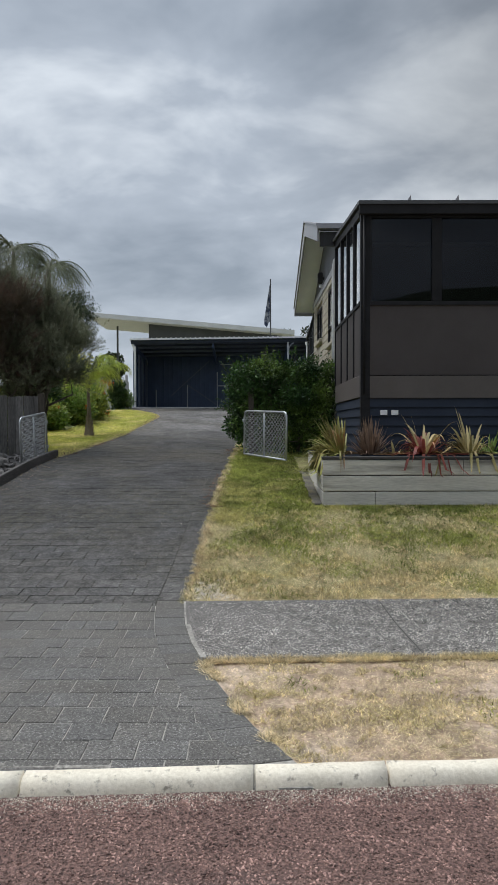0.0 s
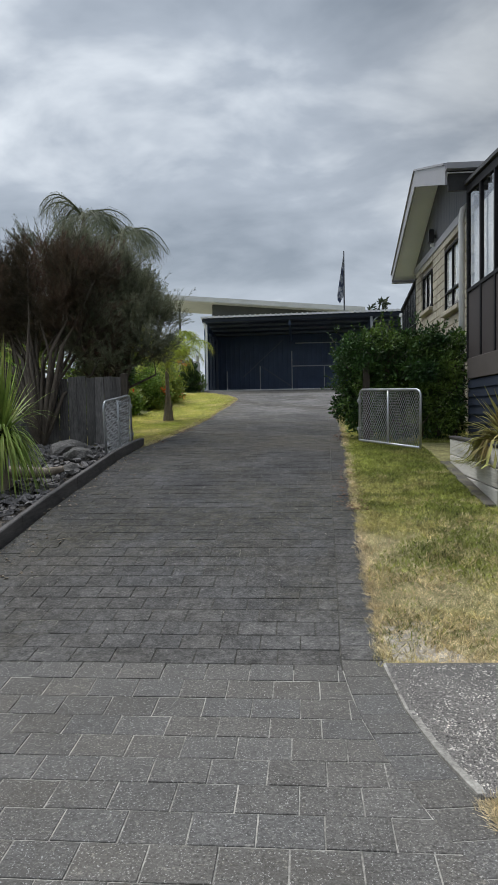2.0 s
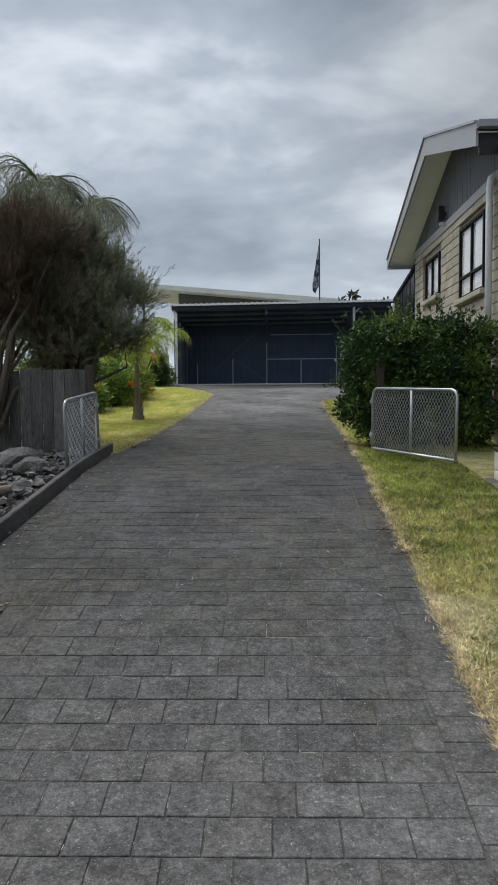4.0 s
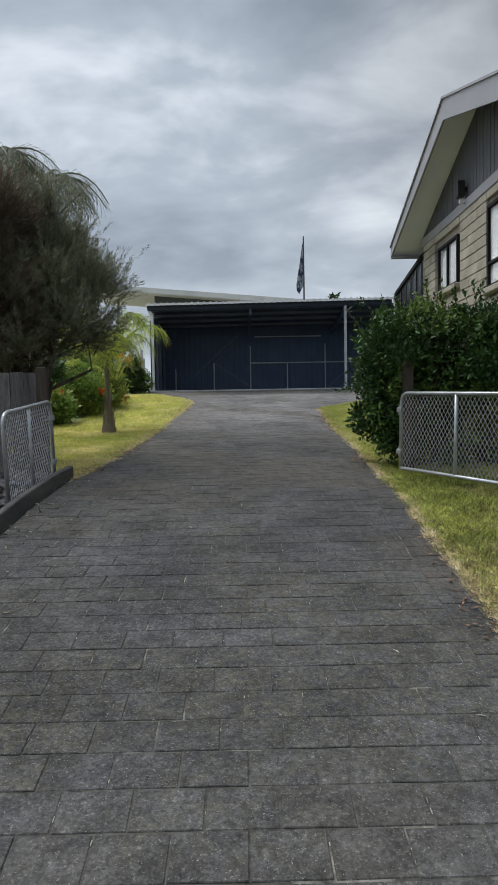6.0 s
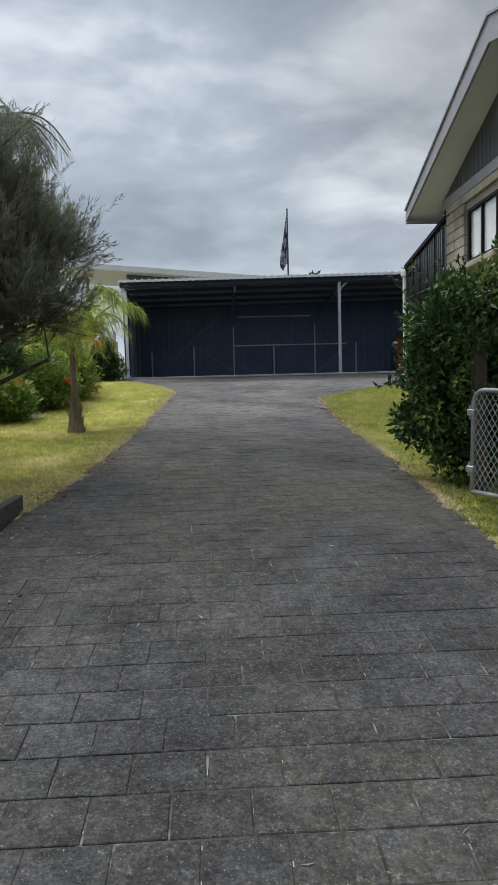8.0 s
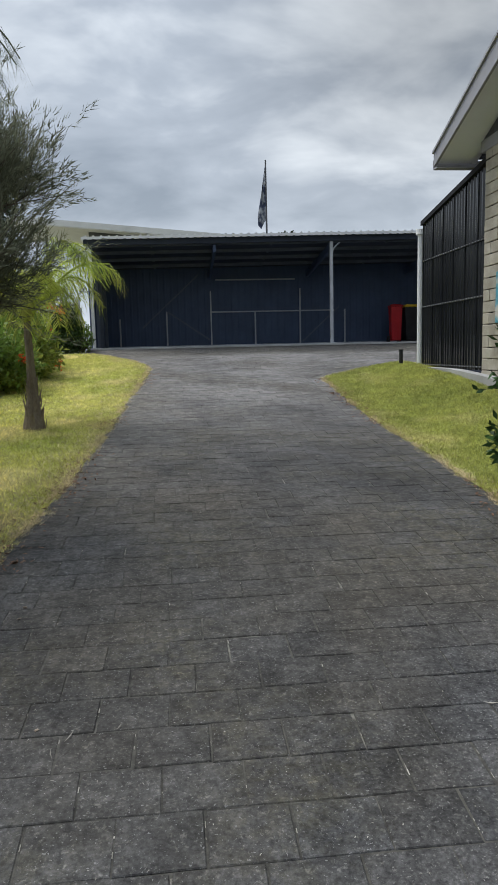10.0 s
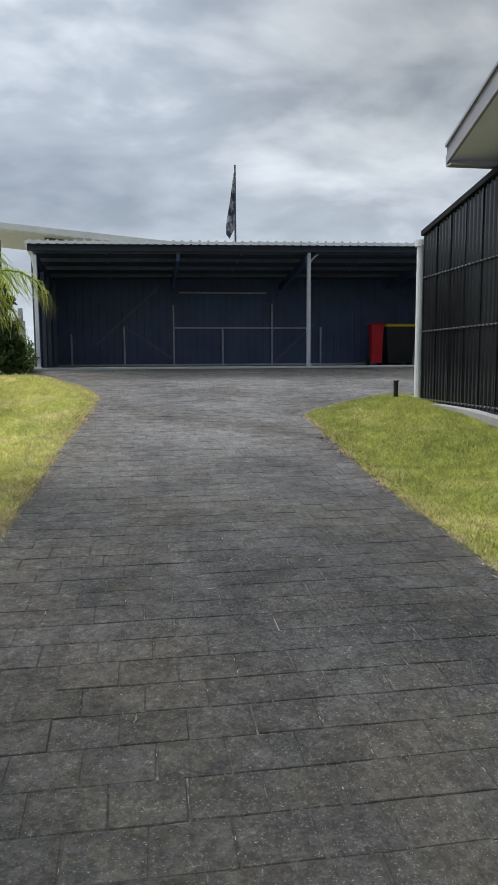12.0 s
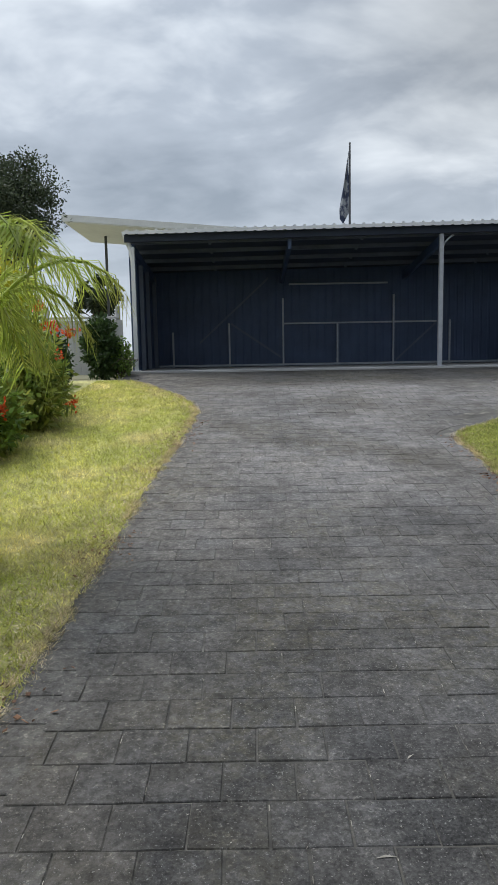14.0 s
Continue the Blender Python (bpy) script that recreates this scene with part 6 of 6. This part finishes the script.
flakes(36000, (-2.2, 2.4), (2.72, 3.12), 0.0042, M_GRIT, "kerb_grit", "pale grit gathered along the kerb", lambda x, y: -0.05, 0.6,
       lambda x, y: 2.935 - 0.05 * noise.noise((x * 3.0, 5.0, 0.0)) - 0.05 * noise.noise((x * 11.0, 2.0, 0.0)) - 0.12 * rng.random() ** 3 < y - x * 0.05 < 2.995)
def slivers(n, xr, yr, keep, mat, name, label, lo, hi, wd):
    """Thin straws lying flat."""
    X, Y = rng.uniform(*xr, n), rng.uniform(*yr, n)
    ok = np.array([bool(keep(a, b)) for a, b in zip(X, Y)])
    X, Y = X[ok], Y[ok]
    n = len(X)
    a = rng.uniform(0, 6.283, n)
    ln = rng.uniform(lo, hi, n) * 0.5
    D = np.stack([np.cos(a) * ln, np.sin(a) * ln], 1)
    S = np.stack([-np.sin(a), np.cos(a)], 1) * wd * rng.uniform(0.6, 1.3, (n, 1))
    C = np.stack([X, Y], 1)
    xy = np.stack([C - D - S, C + S * 1.4, C + D, C - S * 0.4], 1)
    z = np.interp(xy[:, :, 1], GY, GZ) + 0.005
    return tagged(soup(name, np.concatenate([xy, z[:, :, None]], 2), mat), label, "litter", kind="stuff")


M_DRYBIT = material("pale_dry_straw_bits", (0.17, 0.16, 0.135), (0.34, 0.32, 0.275), 0.9, 4, 40, 0.4, 0, vary=0.5)
on_drive = lambda x, y: DRIVE_L(y) < x < DRIVE_R(y)
near_side = lambda x, y: math.exp(-2.2 * min(x - DRIVE_L(y), DRIVE_R(y) - x))
slivers(7000, (-3.7, 0.0), (5.8, 22), lambda x, y: on_drive(x, y) and rng.random() < 0.25 + near_side(x, y) + 0.5 * (wobble(x, y, 0.8, 31) > 0.1), M_DRYBIT, "straw_litter", "fine pale straw bits scattered on the pavers", 0.004, 0.014, 0.0016)
slivers(30, (-3.4, -0.5), (6.5, 20), on_drive, M_DRYBIT, "dead_leaves", "few curled pale dead leaves on the pavers", 0.04, 0.075, 0.004)
slivers(3500, (-0.55, 4.2), (3.15, 4.7), lambda x, y: x > DRIVE_R(y) + 0.02 and 3.15 + x * SKEW < y < fp_near(x), M_STRAW, "verge_litter", "dry cut straw lying on the bare verge", 0.02, 0.05, 0.0018)
slivers(2500, (-0.6, 4.2), (4.4, 5.95), lambda x, y: x > DRIVE_R(y) and rng.random() < math.exp(-9 * abs(y - fp_near(x))) + math.exp(-9 * abs(y - fp_far(x))), M_STRAW, "path_edge_straw", "dry straw spilled over the footpath edges", 0.02, 0.05, 0.002)
grass("path_edge_grass", 90000, (-0.6, 4.0), (4.42, 4.74), lambda x, y: x > DRIVE_R(y) + 0.03 and abs(y - fp_near(x) + 0.02) < 0.035 + 0.03 * wobble(x, y, 5), M_STRAW, "dry grass fringe along the footpath", 0.04, 0.006, 1.2)
grass("path_edge_grass", 60000, (-0.6, 4.0), (5.66, 5.95), lambda x, y: x > DRIVE_R(y) + 0.03 and abs(y - fp_far(x) - 0.01) < 0.03 + 0.03 * wobble(x, y, 5), M_STRAW, "dry grass fringe along the footpath", 0.03, 0.006, 1.5)
sheet("path_edge_sand", 4.5, 5.72, lambda y: DRIVE_R(y) - 0.006, lambda y: DRIVE_R(y) + 0.03 + 0.012 * wobble(0, y, 8), 0.0135, M_PALESAND, "pale sand washed along the footpath edge", "sand", step=0.06, cols=2)

flakes(42000, (-0.55, 3.0), (4.4, 5.95), 0.0078, M_PEBBLE, "footpath_aggregate", "exposed pale and grey aggregate stones in the footpath", lambda x, y: level(y) + 0.011, 0.35, lambda x, y: fp_near(x) + 0.02 < y < fp_far(x) - 0.02 and x > DRIVE_R(y) + 0.03 and abs(x - 1.16 + 0.08 * (y - 4.53) / 1.26) > 0.012)

flakes(1100, (-3.65, -2.9), (6.6, 12.9), 0.02, M_BARKCHIP, "bark_litter", "dry bark scraps along the timber edging", lambda x, y: level(y) + 0.004, 0.2, lambda x, y: x > DRIVE_L(y) - 0.02 and rng.random() < math.exp(-(x - DRIVE_L(y)) * 7))

flakes(9000, (-0.75, 0.35), (8.6, 21.0), 0.016, M_RUST, "edge_leaf_litter", "rusty dead leaf scraps along the lawn edge", lambda x, y: level(y, x) + 0.012, 0.12,
       lambda x, y: abs(x - DRIVE_R(y) + 0.02) < 0.2 * rng.random() ** 0.7 and rng.random() < 0.25 + 1.6 * noise.noise((0.5, y * 0.9, 7.0)))
flakes(8000, (-4.0, -2.7), (12.9, 22.0), 0.016, M_RUST, "edge_leaf_litter", "rusty dead leaf scraps along the lawn edge", lambda x, y: level(y, x) + 0.012, 0.12,
       lambda x, y: abs(x - DRIVE_L(y) - 0.02) < 0.24 * rng.random() ** 0.7 and rng.random() < 0.25 + 1.6 * noise.noise((2.5, y * 0.9, 3.0)))

# ---- pavers ----
PW, PD, GAP = 0.246, 0.196, 0.0055


def paver_top(corners, c=0.0045):
    """The top outline of a paver, drawn in by its small chamfer."""
    cx, cy = sum(p[0] for p in corners) / len(corners), sum(p[1] for p in corners) / len(corners)
    n = len(corners)
    def inset(p, k):
        dx, dy = cx - p[0], cy - p[1]
        d = math.hypot(dx, dy) or 1
        return (p[0] + dx / d * k, p[1] + dy / d * k)
    return n, [inset(p, c * 0.9) for p in corners]


def add_paver(q, corners, zoff):
    n, top = paver_top(corners)
    v = [(x, y, level(y) + 0.0 + zoff) for x, y in top] + [(x, y, level(y) - 0.0035 + zoff) for x, y in corners] + [(x, y, level(y) - 0.03) for x, y in corners]
    f = [tuple(range(n))]
    f += [(n + i, n + (i + 1) % n, (i + 1) % n, i) for i in range(n)]
    f += [(2 * n + i, 2 * n + (i + 1) % n, n + (i + 1) % n, n + i) for i in range(n)]
    q.add(v, f)


def unit_paver(gap, c=0.002):
    u = Geo()
    hx, hy = (PW - gap) / 2, (PD - gap) / 2
    u.v = [(-hx + c, -hy + c, 0), (hx - c, -hy + c, 0), (hx - c, hy - c, 0), (-hx + c, hy - c, 0), (-hx, -hy, -c), (hx, -hy, -c), (hx, hy, -c), (-hx, hy, -c), (-hx, -hy, -0.03), (hx, -hy, -0.03), (hx, hy, -0.03), (-hx, hy, -0.03)]
    u.f = [(0, 1, 2, 3)] + [(4 + i, 4 + (i + 1) % 4, (i + 1) % 4, i) for i in range(4)] + [(8 + i, 8 + (i + 1) % 4, 4 + (i + 1) % 4, 4 + i) for i in range(4)]
    return u


ua, ud = unit_paver(0.0065), unit_paver(0.0065, 0.003)
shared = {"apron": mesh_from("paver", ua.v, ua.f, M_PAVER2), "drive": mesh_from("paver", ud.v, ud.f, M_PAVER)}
rest = {"apron": Geo(), "drive": Geo(), "yard": Geo()}
made = {"apron": 0, "drive": 0}
dashes = []


def dash(x, y, dx, dy, w):
    px, py = (w, 0) if dy > dx else (0, w)
    zz = [level(v) + 0.0012 for v in (y - dy, y + dy)]
    dashes.append([(x - dx - px, y - dy - py, zz[0]), (x - dx + px, y - dy - py if dy > dx else y - py, zz[0]), (x + dx + px, y + dy + py, zz[1]), (x + dx - px, y + dy + py if dy > dx else y + py, zz[1])])


random.seed(21)
APRON_END = 5.66
row, y0 = 1, 2.976
while y0 < 27.0:
    y1 = y0 + PD
    ym = (y0 + y1) / 2
    zone = "apron" if ym < APRON_END else ("drive" if ym < 22 else "yard")
    inner = (lambda y: DRIVE_R(y) - 0.24) if ym < 20.8 else (lambda y: min(DRIVE_R(y), 3.2) - 0.24)
    innl = (lambda y: DRIVE_L(y) + 0.22)
    x = -5.209 + (0.5 * PW if row % 2 else 0) + 0.02 * math.sin(row * 1.7)
    while x < 3.2:
        a, b = x + GAP / 2, x + PW - GAP / 2
        ya, yb = y0 + GAP / 2, y1 - GAP / 2
        lo_l, lo_r = max(innl(y0), innl(y1)), min(inner(y0), inner(y1))
        if b < min(innl(y0), innl(y1)) or a > max(inner(y0), inner(y1)):
            x += PW
            continue
        zo = random.uniform(-0.0018, 0.0022)
        if zone == "drive" and on_drive(a, ym):
            for _ in range(random.choice((0, 0, 1, 1, 2))):
                dash(x, random.uniform(y0 + 0.03, y1 - 0.03), 0.0, random.uniform(0.003, 0.014), random.uniform(0.0008, 0.002))
            for _ in range(random.choice((0, 0, 1, 2))):
                dash(random.uniform(x, x + PW), y1, random.uniform(0.006, 0.035), 0.0, random.uniform(0.0006, 0.0016))
        kb = kerb_back((a + b) / 2) + 0.004
        if yb < kb + 0.012:
            x += PW
            continue
        ya = max(ya, kb)
        if a > lo_l and b < lo_r and ya < y0 + GAP:
            if zone != "yard" and made[zone] < 300 and (zone == "apron" or ym < 10.5):
                ob = new("paver", shared[zone])
                sl = math.atan2(level(y1) - level(y0), PD)
                ob.matrix_world = pose((a + b) / 2, ym, (level(y0) + level(y1)) / 2 + zo, math.degrees(sl) + random.uniform(-0.35, 0.35), random.uniform(-0.4, 0.4), random.uniform(-0.8, 0.8))
                ob.parent = apron if zone == "apron" else driveway
                made[zone] += 1
            else:
                j = lambda: random.uniform(-0.0035, 0.0035)
                add_paver(rest[zone], [(a + j(), ya + j()), (b + j(), ya + j()), (b + j(), yb + j()), (a + j(), yb + j())], zo)
        else:
            poly = [(max(min(p[0], inner(p[1]) - 0.003), innl(p[1]) + 0.003), p[1]) for p in ((a, ya), (b, ya), (b, yb), (a, yb))]
            if poly[1][0] - poly[0][0] > 0.02 or poly[2][0] - poly[3][0] > 0.02:
                if poly[1][0] - poly[0][0] < 0.012:
                    poly = [poly[0], poly[2], poly[3]]
                elif poly[2][0] - poly[3][0] < 0.012:
                    poly = [poly[0], poly[1], poly[2]]
                add_paver(rest[zone], poly, zo)
        x += PW
    y0 = y1
    row += 1
# edge courses follow the sides
for side_line, sg, zend in ((DRIVE_R, -1, 20.8), (DRIVE_L, 1, 26.0)):
    y = 3.17
    while y < zend:
        slope = (side_line(y + 0.1) - side_line(y)) / 0.1
        dy = PD / math.sqrt(1 + slope * slope)
        ya, yb = y + GAP / 2, y + dy - GAP / 2
        wd = 0.236
        tilt = lambda v: (side_line(v + 0.1) - side_line(v - 0.1)) / 0.2 * 0.11 * -sg
        pts = [(side_line(ya) + sg * 0.002, ya), (side_line(yb) + sg * 0.002, yb), (side_line(yb) + sg * wd, yb + tilt(y + dy)), (side_line(ya) + sg * wd, ya + tilt(y))]
        if sg > 0:
            pts = pts[::-1]
        zone = "apron" if y < APRON_END else ("drive" if y < 22 else "yard")
        add_paver(rest[zone], pts, random.uniform(-0.002, 0.002))
        y += dy
part("pavers", rest["apron"], M_PAVER2, apron, fix=True, kind="stuff")
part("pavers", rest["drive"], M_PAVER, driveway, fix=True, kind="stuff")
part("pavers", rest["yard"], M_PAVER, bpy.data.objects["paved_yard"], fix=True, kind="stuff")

tagged(soup("joint_dust", np.array(dashes), M_DRYBIT), "pale dust and straw caught in the paver joints", "litter", kind="stuff")

# ---- block veneer of the gable wall ----
BL, BH = 0.40, 0.155
blk = Geo().box(-0.03, 0.02, -(BL - 0.012) / 2, (BL - 0.012) / 2, -(BH - 0.012) / 2, (BH - 0.012) / 2, 0.006)
bmesh_shared = mesh_from("block", blk.v, blk.f, M_BRICK)
half = Geo().box(-0.03, 0.02, -(BL / 2 - 0.012) / 2, (BL / 2 - 0.012) / 2, -(BH - 0.012) / 2, (BH - 0.012) / 2, 0.006)
half_shared = mesh_from("block", half.v, half.f, M_BRICK)
holes = ((16.85, 17.95, 3.57, 4.45), (14.2, 15.5, 3.24, 4.5))
wo = origin(wall)
z, course = 1.25, 0
while z < 4.68:
    y = 13.1 + (0.2 if course % 2 else 0)
    while y < 18.95:
        for data, w2 in ((bmesh_shared, BL), (half_shared, BL / 2)):
            yc = y + w2 / 2
            hit = any(yc + w2 / 2 > h0 + 0.01 and yc - w2 / 2 < h1 - 0.01 and z + BH / 2 > hz0 + 0.01 and z - BH / 2 < hz1 - 0.01 for h0, h1, hz0, hz1 in holes)
            if not hit and y + w2 < 19.02:
                ob = new("block", data)
                ob.location = Vector((WX + random.uniform(-0.003, 0.003), yc, z)) - wo
                ob.parent = wall
                break
        y += w2
    z += BH
    course += 1
